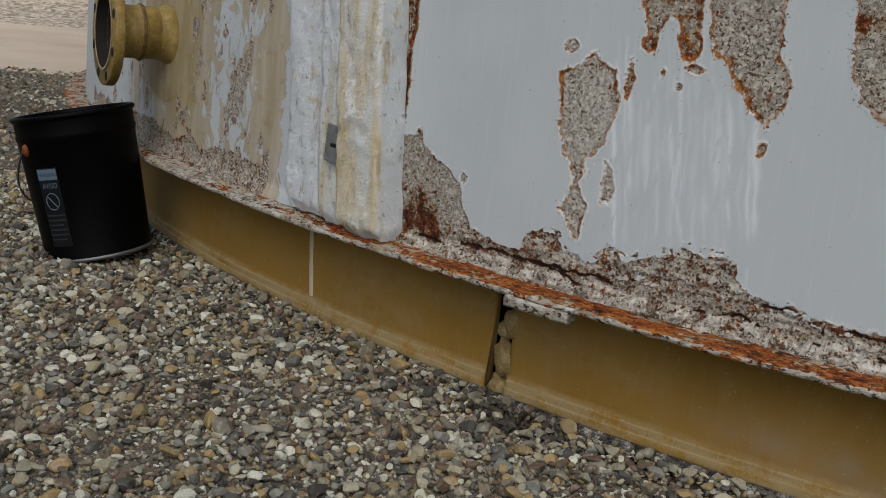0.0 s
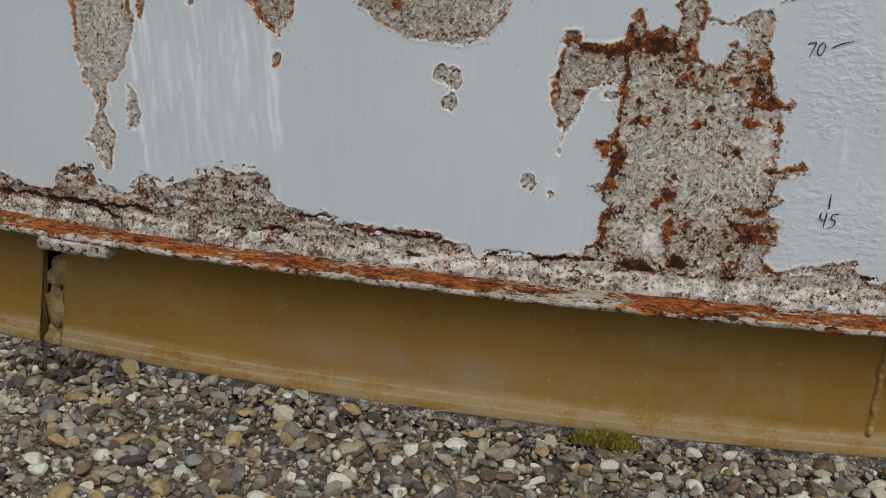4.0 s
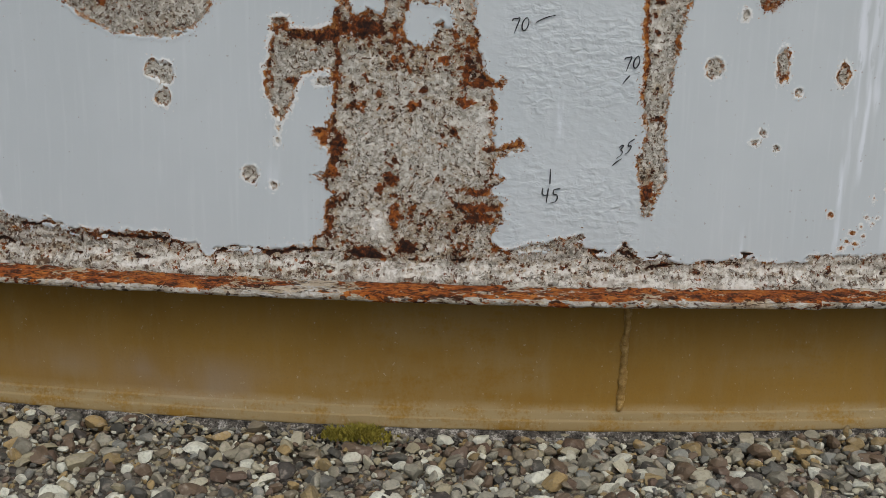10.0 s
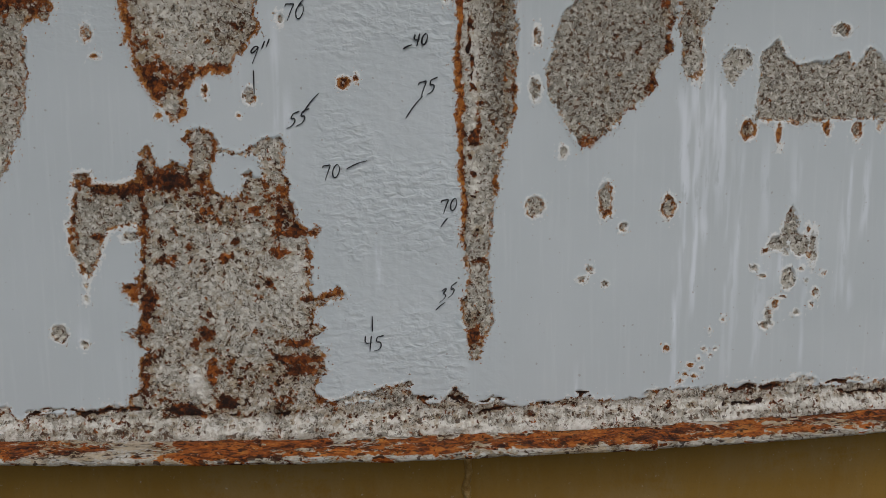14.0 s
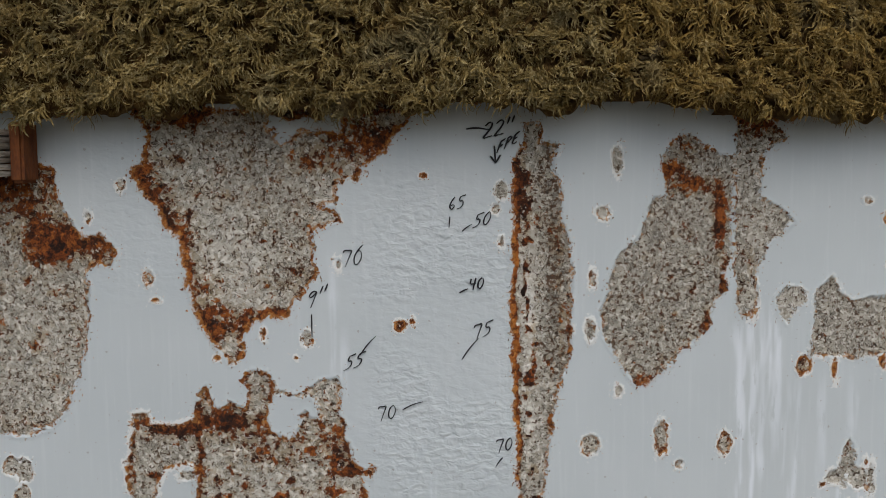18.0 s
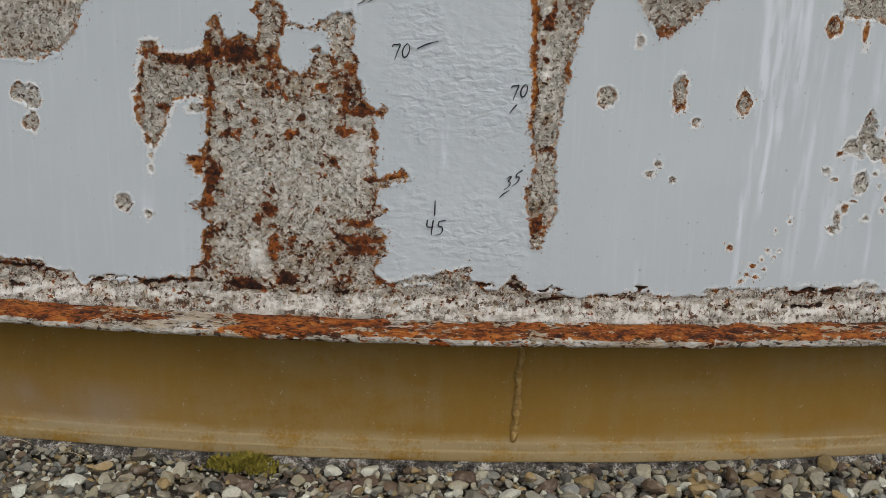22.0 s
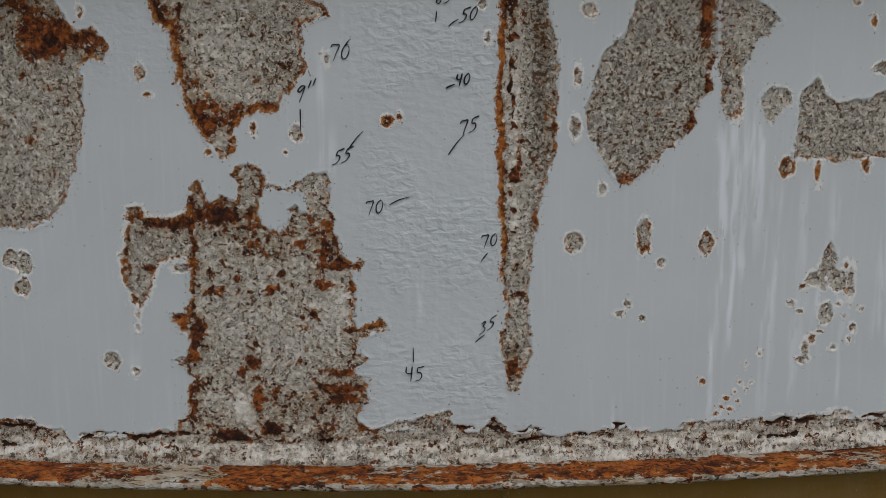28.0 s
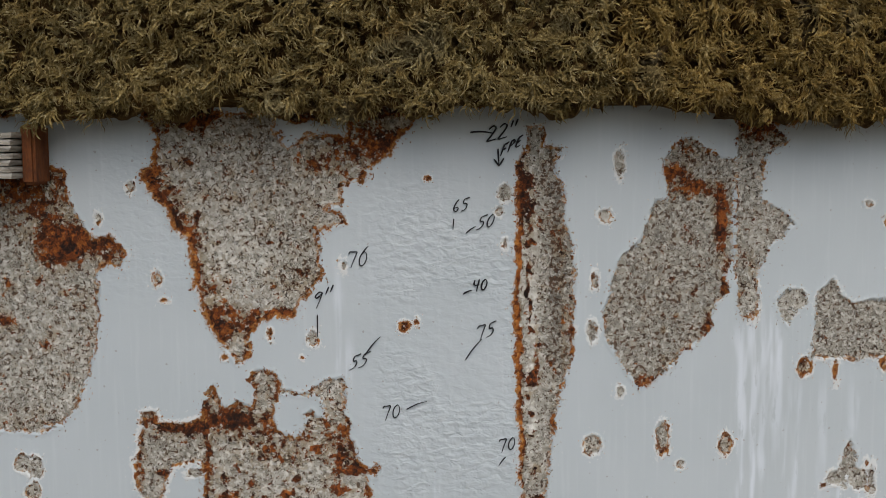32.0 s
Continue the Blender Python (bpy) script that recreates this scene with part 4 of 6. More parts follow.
    spotty = 34 * (fbm(s / 26, z / 55, 43, 3) - 0.30 - 0.1 * smooth(260, 420, z)) + 10 * np.exp(-((s + 1690) / 60) ** 2)
    bare = np.where(left > 0.5, np.maximum(bare, np.clip(spotty, -30, 30)), bare)
    out["rim"] = np.where(left > 0.5, 0.45, out["rim"])
    out["tone"] = np.where(left > 0.5, -0.02, out["tone"])
    out["rust"] = np.where(left > 0.5, 0.22 * smooth(330, 200, z), out["rust"])
    out["bare"] = bare
    out["peel"] = (0.35 + 0.65 * smooth(-0.25, 0.15, fbm(s / 60, z / 70, 49, 2))) * smooth(-205, -120, s) * smooth(2, -14, s) * smooth(212, 240, z) * smooth(745, 660, z) + 0.4 * smooth(-470, -420, s) * smooth(-300, -340, s) * smooth(560, 620, z) + 0.25 * smooth(2, 20, s) * smooth(60, 20, s) * smooth(330, 280, z)
    return out, owner


def shell_relief(s, z, f):
    """How far the surface stands out, in mm."""
    gone = smooth(-0.8, 1.6, f["bare"])
    peel = f["peel"]
    waves = 0.5 * fbm(s / 9 + 0.8 * fbm(s / 16, z / 16, 52), z / 6.5 + 0.6 * fbm(s / 14, z / 14, 50), 51, 2)
    rough = 1.3 * fbm(s / 9, z / 9, 53, 3) + 0.9 * fbm(s / 3.2, z / 3.2, 54, 2)
    scale = np.clip(f["rust"], 0, 1)
    lift = 0.6 * smooth(-5, -1, f["bare"]) * (1 - gone)
    weld = 3.0 * np.exp(-((s / 5.0) ** 2)) * (0.8 + 0.5 * fbm(z / 5, z * 0, 55, 2)) * gone * smooth(640, 600, z)
    foot = 9.0 * smooth(212, 188, z) * (1 + 0.25 * fbm(s / 40, z / 9, 56, 3))
    dents = 0.5 * fbm(s / 160, z / 160, 57, 2)
    return peel * waves * (1 - gone) + gone * (-1.3 + rough) + scale * gone * (0.9 + 1.6 * fbm(s / 6, z / 6, 58, 2)) + lift + weld + foot + dents - 4.0 * f["crack"]


def build_shell(s0, s1, z0, z1, step, split):
    s, z = np.arange(s0, s1 + step * 0.5, step), np.arange(z0, z1 + step * 0.5, step)
    S, Z = (a.ravel() for a in np.meshgrid(s, z, indexing="ij"))
    f, owner = shell_fields(S, Z)
    d = shell_relief(S, Z, f)
    fade = np.minimum.reduce([smooth(s0, s0 + 6, S), smooth(s1, s1 - 6, S), smooth(z1, z1 - 6, Z)])
    d = d * fade
    co = at_array(S / 1000, d / 1000, Z / 1000)
    tc = np.stack([S, d, Z], -1) / 1000
    faces = grid_faces(len(s), len(z))
    grid = co.reshape(len(s), len(z), 3)
    normal = np.cross(np.gradient(grid, axis=0), np.gradient(grid, axis=1)).reshape(-1, 3)
    normal /= np.linalg.norm(normal, axis=1)[:, None]
    own = owner[faces].max(axis=1) if split else np.full(len(faces), -1)
    for i in np.unique(own):
        fc = faces[own == i]
        used, inv = np.unique(fc, return_inverse=True)
        name = "shell_plate" if i < 0 else "corroded_foot" if i == len(PATCHES) else "bare_patch"
        label = "white painted plate with chalky runs" if i < 0 else "crumbling chalky rust along the shell's foot" if i == len(PATCHES) else PATCHES[i][6]
        ob = mesh_arrays(name, co[used], inv.reshape(fc.shape), SHELL, tank, label, True, {k: v[used] for k, v in f.items()}, tc[used])
        ob.data.normals_split_custom_set_from_vertices(normal[used].astype(float).tolist())


build_shell(-1280, 720, 187, 799, 1.6, True)
build_shell(-2600, -1280, 187, 799, 4.0, False)


def plain_shell(s0, s1, z0, z1):
    s, z = np.linspace(s0, s1, max(3, int((s1 - s0) / 0.05))), np.linspace(z0, z1, 6)
    S, Z = (a.ravel() for a in np.meshgrid(s, z, indexing="ij"))
    zero = np.zeros(S.shape)
    f = {k: zero for k in FIELD_KEYS}
    f["bare"] = zero - 30
    mesh_arrays("shell_plate", at_array(S, zero, Z), grid_faces(len(s), len(z)), SHELL, tank, "", True, f, np.stack([S, zero, Z], -1))


plain_shell(0.72, 7.9, 0.187, 0.799)
plain_shell(-13.1, -2.6, 0.187, 0.799)
plain_shell(-13.1, 7.9, 0.799, 3.2)
bm = bmesh.new()
bmesh.ops.create_cone(bm, cap_ends=True, segments=128, radius1=R + 0.01, radius2=0.1, depth=0.5, matrix=Matrix.Translation((0, R, 3.45)))
part("roof", bm, flat("roof_paint", (0.5, 0.52, 0.54), 0.5), tank)


def swept(name, profile, s0, s1, step, material, label="", fields=None, wobble=None, parent=tank, rough=True):
    """A closed-ended profile of (d, z) in mm swept round the tank; wobble gives offsets at arrays s, row."""
    s = np.linspace(s0, s1, max(2, int(round((s1 - s0) / step)) + 1))
    rows = np.array(profile, float)
    S, K = (a.ravel() for a in np.meshgrid(s, np.arange(len(rows)), indexing="ij"))
    d, z = rows[K, 0], rows[K, 1]
    if wobble:
        dd, dz = wobble(S, K)
        d, z = d + dd, z + dz
    f = {k: v(S, K, d, z) for k, v in (fields or {}).items()}
    co = at_array(S / 1000, d / 1000, z / 1000)
    faces = grid_faces(len(s), len(rows))
    n = len(rows)
    if n > 3:
        last = (len(s) - 1) * n
        caps = [(0, i, i + 1, i + 1) for i in range(1, n - 1)] + [(last, last + i + 1, last + i, last + i) for i in range(1, n - 1)]
        caps = [(a, b, c) for a, b, c, _ in caps]
    else:
        caps = []
    tri = np.concatenate([faces[:, [0, 1, 2]], faces[:, [0, 2, 3]]] + ([np.array(caps)] if caps else []))
    return mesh_arrays(name, co, tri[:, ::-1], material, parent, label, rough, f, np.stack([S, d, z], -1) / 1000)


# bottom plate that stands out round the shell's foot
CHIME_ROWS = [(-60, 187), (-8, 187), (2, 187.5), (8, 188), (14, 188), (20, 188), (26, 188), (32, 188), (38, 188), (44, 187.5), (49, 187), (53, 186.3), (55, 184.6), (56, 182), (55.5, 179.4), (54, 177.6), (46, 177.4), (20, 178.5), (-60, 179)]


def chime_wobble(s, k):
    d = np.array([r[0] for r in CHIME_ROWS])[k]
    top, edge = (k > 1) & (k < 12), (k >= 9) & (k <= 16)
    nibble = 3.2 * fbm(s / 45, s * 0, 61, 4) - 3.5 * smooth(0.22, 0.34, fbm(s / 28, s * 0, 62, 2)) + 1.0 * fbm(s / 5, k * 0.8, 63, 2)
    dz = top * (2.6 * fbm(s / 34, d / 10, 64, 3) + 1.6 * fbm(s / 8, d / 4, 65, 2) - 1.5 * smooth(0.1, 0.3, fbm(s / 26, d / 12, 68, 3))) + np.where((k >= 14) & (k <= 16), 1.2 * fbm(s / 30, s * 0, 66, 3), 0)
    return edge * nibble, dz


def chime_chalk(s, k, d, z):
    lane = 0.86 - 0.88 * np.exp(-((d - 30 - 22 * fbm(s / 45, s * 0, 69, 3)) / (29.0 + 18 * fbm(s / 36, s * 0 + 9, 70, 3))) ** 4)
    lane = np.where(k >= 12, 1.1, lane)
    broad = fbm(s / 90, s * 0 + 3, 67, 2)
    bald = 0.5 * np.exp(-((s + 335) / 38) ** 2) + 0.75 * np.exp(-((s + 118) / 48) ** 2) + 0.4 * np.exp(-((s + 225) / 22) ** 2)
    return lane + 0.75 * broad + (k < 11) * (bald - 0.12 * smooth(-70, -30, s)) + 0.3 * smooth(-1120, -1180, s) + 0.5 * smooth(-1420, -1480, s)


swept("chime_plate", CHIME_ROWS, -2400, 760, 3.0, CHIME, "flaking rusty plate edge with chalky white paint", {"chalk": chime_chalk}, chime_wobble)
for a, b in ((-13100, -2400), (760, 7900)):
    swept("chime_plate", [CHIME_ROWS[i] for i in (0, 2, 8, 12, 15, 18)], a, b, 40.0, CHIME, "", {"chalk": lambda s, k, d, z: 0.7 + 0 * s})
swept("edge_tab", [(36, 178), (57, 178.5), (60.5, 176), (60.5, 166), (57, 164), (36, 164)], -997, -905, 4.0, CHIME, "pale flaking tab under the plate edge",
      {"chalk": lambda s, k, d, z: 1.9 + 0 * s}, lambda s, k: (1.5 * fbm(s / 14, k * 0.9, 71, 2), 1.0 * fbm(s / 12, k * 0.7, 72, 2)))

# ring beam under the tank, in painted plates
BEAM_ROWS = [(-47, 179), (-35, 179), (-35, 150), (-35, 120), (-35, 90), (-35, 60), (-35, 40), (-35, 29.6), (-34.6, 29.0), (-32.0, 28.2), (-31.4, 27.6), (-31.2, 26.4), (-31.2, 19.6), (-31, 18.8), (-29.2, 18.0), (-28.6, 17.4), (-28.4, 16), (-28.4, 9), (-28.6, 6.5), (-29.6, 5.5), (-47, 4)]


def beam_dust(s, k, d, z):
    return np.clip(0.06 + 0.8 * np.exp(-((z - 28.4) / 1.6) ** 2) + 0.6 * np.exp(-((z - 18.2) / 1.6) ** 2) + 0.75 * smooth(31, 27, z) + 0.25 * smooth(0.1, 0.35, fbm(s / 220, z / 60, 74)), 0, 1)


def beam_haze(s, k, d, z):
    return (np.exp(-((s + 490) / 75) ** 2 - ((z - 48) / 20) ** 2) + 0.6 * np.exp(-((s + 640) / 90) ** 2 - ((z - 62) / 22) ** 2)) * (0.8 + fbm(s / 30, z / 20, 78, 3))


def beam_wobble(s, k):
    low = k >= 7
    return 0.9 * fbm(s / 240, k * 0.3, 75, 2) + low * 0.5 * fbm(s / 22, k * 0.4, 76, 3), low * 0.9 * fbm(s / 30, k * 0.3, 77, 2)


BEAD = mottled("bead_paint", [(0.35, (0.22, 0.125, 0.028)), (0.55, (0.37, 0.235, 0.075)), (0.7, (0.52, 0.39, 0.19))], 160, 0.5, depth=0.001)
ring = tagged(new("ring_beam"), "mustard-painted steel ring beam carrying the tank on gravel", "ring beam")
for a, b, step in ((-13100, -2400, 40), (-2400, -1071, 6), (-1037, 780, 6), (780, 7900, 40)):
    swept("beam_plate", BEAM_ROWS, a, b, step, MUSTARD, "", {"dust": beam_dust, "haze": beam_haze}, beam_wobble, ring)
bm = bmesh.new()
rows = np.linspace(0.030, 0.178, 80)
prev = None
for i, zz in enumerate(rows):
    c = -0.004 + 0.004 * float(fbm(zz * 60, 0.3, 81)) + 0.004 * (zz / 0.178)
    w = 0.0048 * (1 + 0.6 * float(fbm(zz * 130, 0.7, 82)))
    loop = [bm.verts.new(at(c + w * math.cos(a), -0.0355 + 0.0060 * math.sin(a) * (1 + 0.9 * float(fbm(zz * 260, a * 0.8, 83))), zz)) for a in np.linspace(0, math.pi, 6)]
    if prev:
        for j in range(5):
            bm.faces.new((loop[j], loop[j + 1], prev[j + 1], prev[j]))
    prev = loop
bead = part("weld_bead", bm, BEAD, ring, "lumpy vertical weld bead", True)
bm = bmesh.new()
prev = None
for zz in np.linspace(0.036, 0.177, 16):
    c, w = -1.472 - 0.10 * (zz - 0.105), 0.0055 * (1 + 0.3 * float(fbm(zz * 50, 0.2, 86)))
    row = [bm.verts.new(at(c + u * w, d, zz)) for u, d in ((-1, -0.036), (-0.8, -0.0338), (0, -0.0328), (0.8, -0.0338), (1, -0.036))]
    if prev:
        for a in range(4):
            bm.faces.new((prev[a], prev[a + 1], row[a + 1], row[a]))
    prev = row
part("sealant_strip", bm, flat("pale_sealant", (0.54, 0.47, 0.34), 0.7, 0, 0.1), ring, "pale vertical strip of sealant", True)
# dark sheet behind the beam's gap, its colour standing in for shade
swept("cavity_shade_sheet", [(-86, 179), (-84, 178), (-84, -10), (-90, -20)], -1120, -990, 10, CAVITY_SHADE, "", None, None, ring)
swept("grout_bed", [(-60, 6.5), (-30, 6.2), (-26, 4.5), (-22, 0), (-19, -13), (-60, -15)], -2400, 780, 5, GROUT, "crumbled pale grout under the ring", None,
      lambda s, k: ((k > 0) * (k < 5) * 5.0 * fbm(s / 30, k * 0.3, 83, 4), (k > 0) * (k < 4) * 2.5 * fbm(s / 18, k * 0.3, 84, 3)), ring)
# ---- foam cover strip on the shell ----
def foam_material():
    k = Nodes("painted_foam", 0.8, 0, 0.25)
    tc = k.attr("tc", True)
    runs = k.noise(k.scaled(tc, (34, 34, 5)), 1.0, 4, 0.6)
    fine, mid = k.noise(tc, 240, 3, 0.65), k.noise(tc, 32, 4, 0.6)
    col = k.mix(k.step(k.add(runs, k.attr("cream")), 0.42, 0.66), (0.56, 0.605, 0.63), (0.55, 0.495, 0.365))
    col = k.mix(k.times(k.step(k.add(mid, k.centred(fine, 0.4)), 0.55, 0.66), 0.7), col, (0.72, 0.75, 0.75))
    col = k.mix(k.times(k.step(k.spread(k.noise(k.scaled(tc, (1, 1, 0.35)), 60, 4, 0.7), 2.0), 0.66, 0.88), 0.45), col, (0.27, 0.22, 0.14))
    col = k.mix(k.times(k.step(k.add(runs, k.centred(mid, 0.8)), 0.58, 0.72), 0.6), col, (0.36, 0.27, 0.12))
    col = k.mix(k.times(k.step(k.noise(tc, 95, 3), 0.63, 0.70), 0.5), col, (0.16, 0.13, 0.095))
    k.bump(k.add(k.times(fine, 0.7), k.times(mid, 1.2), k.times(k.noise(tc, 90, 4, 0.7, 0.8), 0.5)), 0.0032, 0.7)
    return k.finish(col)


FOAM = foam_material()
cover = tagged(new("foam_cover"), "vertical strip of painted foam insulation standing on the plate edge", "insulation cover")


def foam_slab(name, s0, s1, z0, z1, depth, corner, cream, label):
    """A rough slab with rounded front corners: depth and corner in mm."""
    across = [(s0, 0), (s0 + 0.4, depth * 0.35), (s0 + 0.8, depth - corner - 4), (s0 + 1, depth - corner), (s0 + corner * 0.35, depth - corner * 0.3), (s0 + corner, depth), (s0 + corner + 4, depth)]
    across += [(a, depth) for a in np.linspace(s0 + corner + 4, s1 - corner - 4, 18)[1:-1]]
    across += [(s1 - corner - 4, depth), (s1 - corner, depth), (s1 - corner * 0.35, depth - corner * 0.3), (s1 - 1, depth - corner), (s1 - 0.8, depth - corner - 4), (s1 - 0.4, depth * 0.35), (s1, 0)]
    z = np.concatenate([[z0, z0 + 2, z0 + 7], np.arange(z0 + 14, z1, 6.0), [z1]])
    A = np.array(across)
    I, Z = (a.ravel() for a in np.meshgrid(np.arange(len(A)), z, indexing="ij"))
    S, D = A[I, 0], A[I, 1]
    mid = (s0 + s1) / 2
    tuck = smooth(z0 + 18, z0, Z)
    D = D * (1 - 0.30 * tuck) + (D > 1) * (4.0 * fbm(S / 34, Z / 60, 91, 3) + 1.4 * fbm(S / 9, Z / 12, 92, 3) - 3.0 * smooth(0.26, 0.36, fbm(S / 12, Z / 26, 95, 3)))
    S = S + (mid - S) * 0.10 * tuck + 3.0 * fbm(Z / 30, I * 0.2, 93, 3) - 0.09 * (Z - 375)
    Z2 = Z + 4.0 * fbm(S / 18, I * 0.0, 94, 3) * (Z < z0 + 10)
    co = at_array(S / 1000, D / 1000, Z2 / 1000)
    nz = len(z)
    faces = grid_faces(len(A), nz)
    bottom = [(i * nz, 0, (i + 1) * nz) for i in range(1, len(A) - 1)]
    tri = np.concatenate([faces[:, [0, 1, 2]], faces[:, [0, 2, 3]], np.array(bottom)])
    return mesh_arrays(name, co, tri, FOAM, cover, label, True, {"cream": cream - 0.16 * (S > mid) * (D < depth - corner + 1)}, np.stack([S, D, Z], -1) / 1000)


foam_slab("flat_panel", -1494, -1385, 192, 1300, 20, 5, -0.12, "thin bluish-white flat panel")
foam_slab("lower_patch", -1490, -1404, 191, 308, 27, 6, -0.2, "bluish-white lower patch with torn top")
foam_slab("middle_panel", -1400, -1325, 190, 1300, 33, 7, -0.02, "stained white middle strip")
foam_slab("thick_block", -1336, -1247, 189, 1300, 54, 6, 0.06, "thick yellow-stained foam block with rounded corners")
bm = bmesh.new()
bmesh.ops.create_cube(bm, size=1, matrix=Matrix.Diagonal((0.050, 0.003, 0.056, 1)))
bmesh.ops.bevel(bm, geom=bm.edges[:], offset=0.0008, segments=1, affect="EDGES")
plate = part("latch_plate", bm, STEEL, cover, "small grey steel plate with a slot")
plate.matrix_world = tank_frame(-1.341, 0.040, 0.312) @ Matrix.Rotation(radians(4), 4, "Y")
# small proud block, coloured dark as the shade of a slot
bm = bmesh.new()
bmesh.ops.create_cube(bm, size=1, matrix=Matrix.Translation((-0.006, -0.0018, -0.002)) @ Matrix.Diagonal((0.013, 0.002, 0.006, 1)))
bmesh.ops.bevel(bm, geom=bm.edges[:], offset=0.0009, segments=2, affect="EDGES")
slot = part("slot", bm, CAVITY_SHADE, plate)
for u, v in ((-0.018, -0.025), (0.018, 0.025), (0.018, -0.025), (-0.018, 0.025)):
    bm = bmesh.new()
    bmesh.ops.create_uvsphere(bm, u_segments=8, v_segments=4, radius=0.0022, matrix=Matrix.Translation((u, -0.0015, v)) @ Matrix.Diagonal((1, 0.5, 1, 1)))
    part("rivet", bm, STEEL, plate, "", True)

# ---- nozzle with its flange ----
NOZZLE = mottled("tan_paint", [(0.3, (0.12, 0.075, 0.02)), (0.5, (0.24, 0.165, 0.045)), (0.7, (0.35, 0.27, 0.11))], 26, 0.5, depth=0.0015)


STAIN = mottled("stained_weld", [(0.3, (0.05, 0.03, 0.012)), (0.5, (0.14, 0.09, 0.035)), (0.7, (0.28, 0.20, 0.08))], 90, 0.8, depth=0.002)


def lathe(name, profile, steps, material, parent, label="", smooth_on=True):
    """A profile of (radius, height) turned round the z axis."""
    p = np.array(profile, float)
    a = np.linspace(0, 2 * np.pi, steps, endpoint=False)
    co = np.stack([np.outer(np.cos(a), p[:, 0]), np.outer(np.sin(a), p[:, 0]), np.tile(p[:, 1], (steps, 1))], -1).reshape(-1, 3)
    i = np.arange(steps * len(p)).reshape(steps, len(p))
    j = np.roll(i, -1, axis=0)
    faces = np.stack([i[:, :-1], j[:, :-1], j[:, 1:], i[:, 1:]], -1).reshape(-1, 4)
    return mesh_arrays(name, co, faces, material, parent, label, smooth_on)


nozzle = tagged(new("pipe_nozzle"), "open flanged pipe nozzle in tan paint on the tank's side", "pipe nozzle")
nozzle.matrix_world = tank_frame(-1.985, -0.008, 0.414) @ Matrix.Rotation(radians(-6), 4, "Z") @ Matrix.Rotation(radians(90), 4, "X") @ Matrix.Diagonal((0.95, 0.95, 0.79, 1))
lathe("pipe", [(0.045, 0.10), (0.045, -0.03), (0.052, -0.03), (0.052, 0.062), (0.0535, 0.066), (0.0552, 0.070), (0.0552, 0.077), (0.0535, 0.081), (0.052, 0.086), (0.0525, 0.118), (0.058, 0.128), (0.066, 0.134)], 56, NOZZLE, nozzle, "short tan pipe with a weld bead")
lathe("weld_ring", [(0.052, 0.067), (0.0560, 0.070), (0.0570, 0.073), (0.0560, 0.077), (0.052, 0.080)], 56, STAIN, nozzle, "rust-brown weld ring round the pipe")
lathe("weld_fillet", [(0.052, 0.034), (0.054, 0.022), (0.060, 0.010), (0.072, 0.003), (0.080, -0.004)], 56, NOZZLE, nozzle)
FLANGE_FACE = mottled("flange_face", [(0.3, (0.16, 0.10, 0.05)), (0.5, (0.38, 0.31, 0.20)), (0.7, (0.52, 0.47, 0.36))], 60, 0.7, depth=0.001)
flange = lathe("flange", [(0.0745, 0.157), (0.076, 0.1585), (0.0785, 0.1585), (0.0795, 0.157), (0.107, 0.157), (0.109, 0.155), (0.109, 0.136), (0.107, 0.134), (0.060, 0.134)], 64, NOZZLE, nozzle, "tan pipe flange with eight bolt holes")
lathe("gasket_face", [(0.0748, 0.1588), (0.0748, 0.1594), (0.080, 0.1594), (0.080, 0.1588)], 64, FLANGE_FACE, flange, "stained raised gasket face")
# bore lining painted dark for the shade inside the pipe
lathe("bore", [(0.0747, 0.1575), (0.0720, 0.140), (0.0445, 0.125), (0.0445, -0.02), (0.001, -0.021)], 40, CAVITY_SHADE, nozzle, "dark open bore")
# flat dark discs on both flange sides paint the shade of bolt holes
for i in range(8):
    a = (i + 0.5) * math.pi / 4
    bm = bmesh.new()
    for zz in (0.1576, 0.1333):
        bmesh.ops.create_cone(bm, cap_ends=True, segments=18, radius1=0.0095, radius2=0.0095, depth=0.001, matrix=Matrix.Translation((0.094 * math.cos(a), 0.094 * math.sin(a), zz)))
    part("bolt_hole", bm, CAVITY_SHADE, flange)
# reinforcing pad on the shell round the nozzle
rad, ang = np.meshgrid([0.05, 0.09, 0.124, 0.127, 0.129], np.linspace(0, 2 * np.pi, 73), indexing="ij")
dd = np.array([0.0012, 0.0012, 0.0012, 0.001, 0.0002])[:, None] + 0 * ang
S, Z = -1.985 + rad * np.cos(ang), 0.414 + rad * np.sin(ang)
zero = np.zeros(S.size)
pad_fields = {k: zero for k in FIELD_KEYS}
pad_fields["bare"], pad_fields["tan"] = zero - 12, zero + 0.9
mesh_arrays("reinforcing_pad", at_array(S.ravel(), dd.ravel(), Z.ravel()), grid_faces(5, 73), SHELL, nozzle, "tan painted reinforcing pad", True, pad_fields, np.stack([S.ravel(), dd.ravel(), Z.ravel()], -1)).matrix_parent_inverse = nozzle.matrix_world.inverted()

# ---- pail on the gravel ----
pail = tagged(new("pail"), "black metal pail with a wire handle leaning on the gravel", "pail")
pail.matrix_world = pose(-1.906, 0.4405, 0.002) @ Matrix.Rotation(radians(12), 4, Vector((0.620, -0.784, 0))) @ Matrix.Rotation(radians(-5), 4, Vector((0.784, 0.620, 0))) @ Matrix.Diagonal((1.07, 1.07, 1.12, 1))
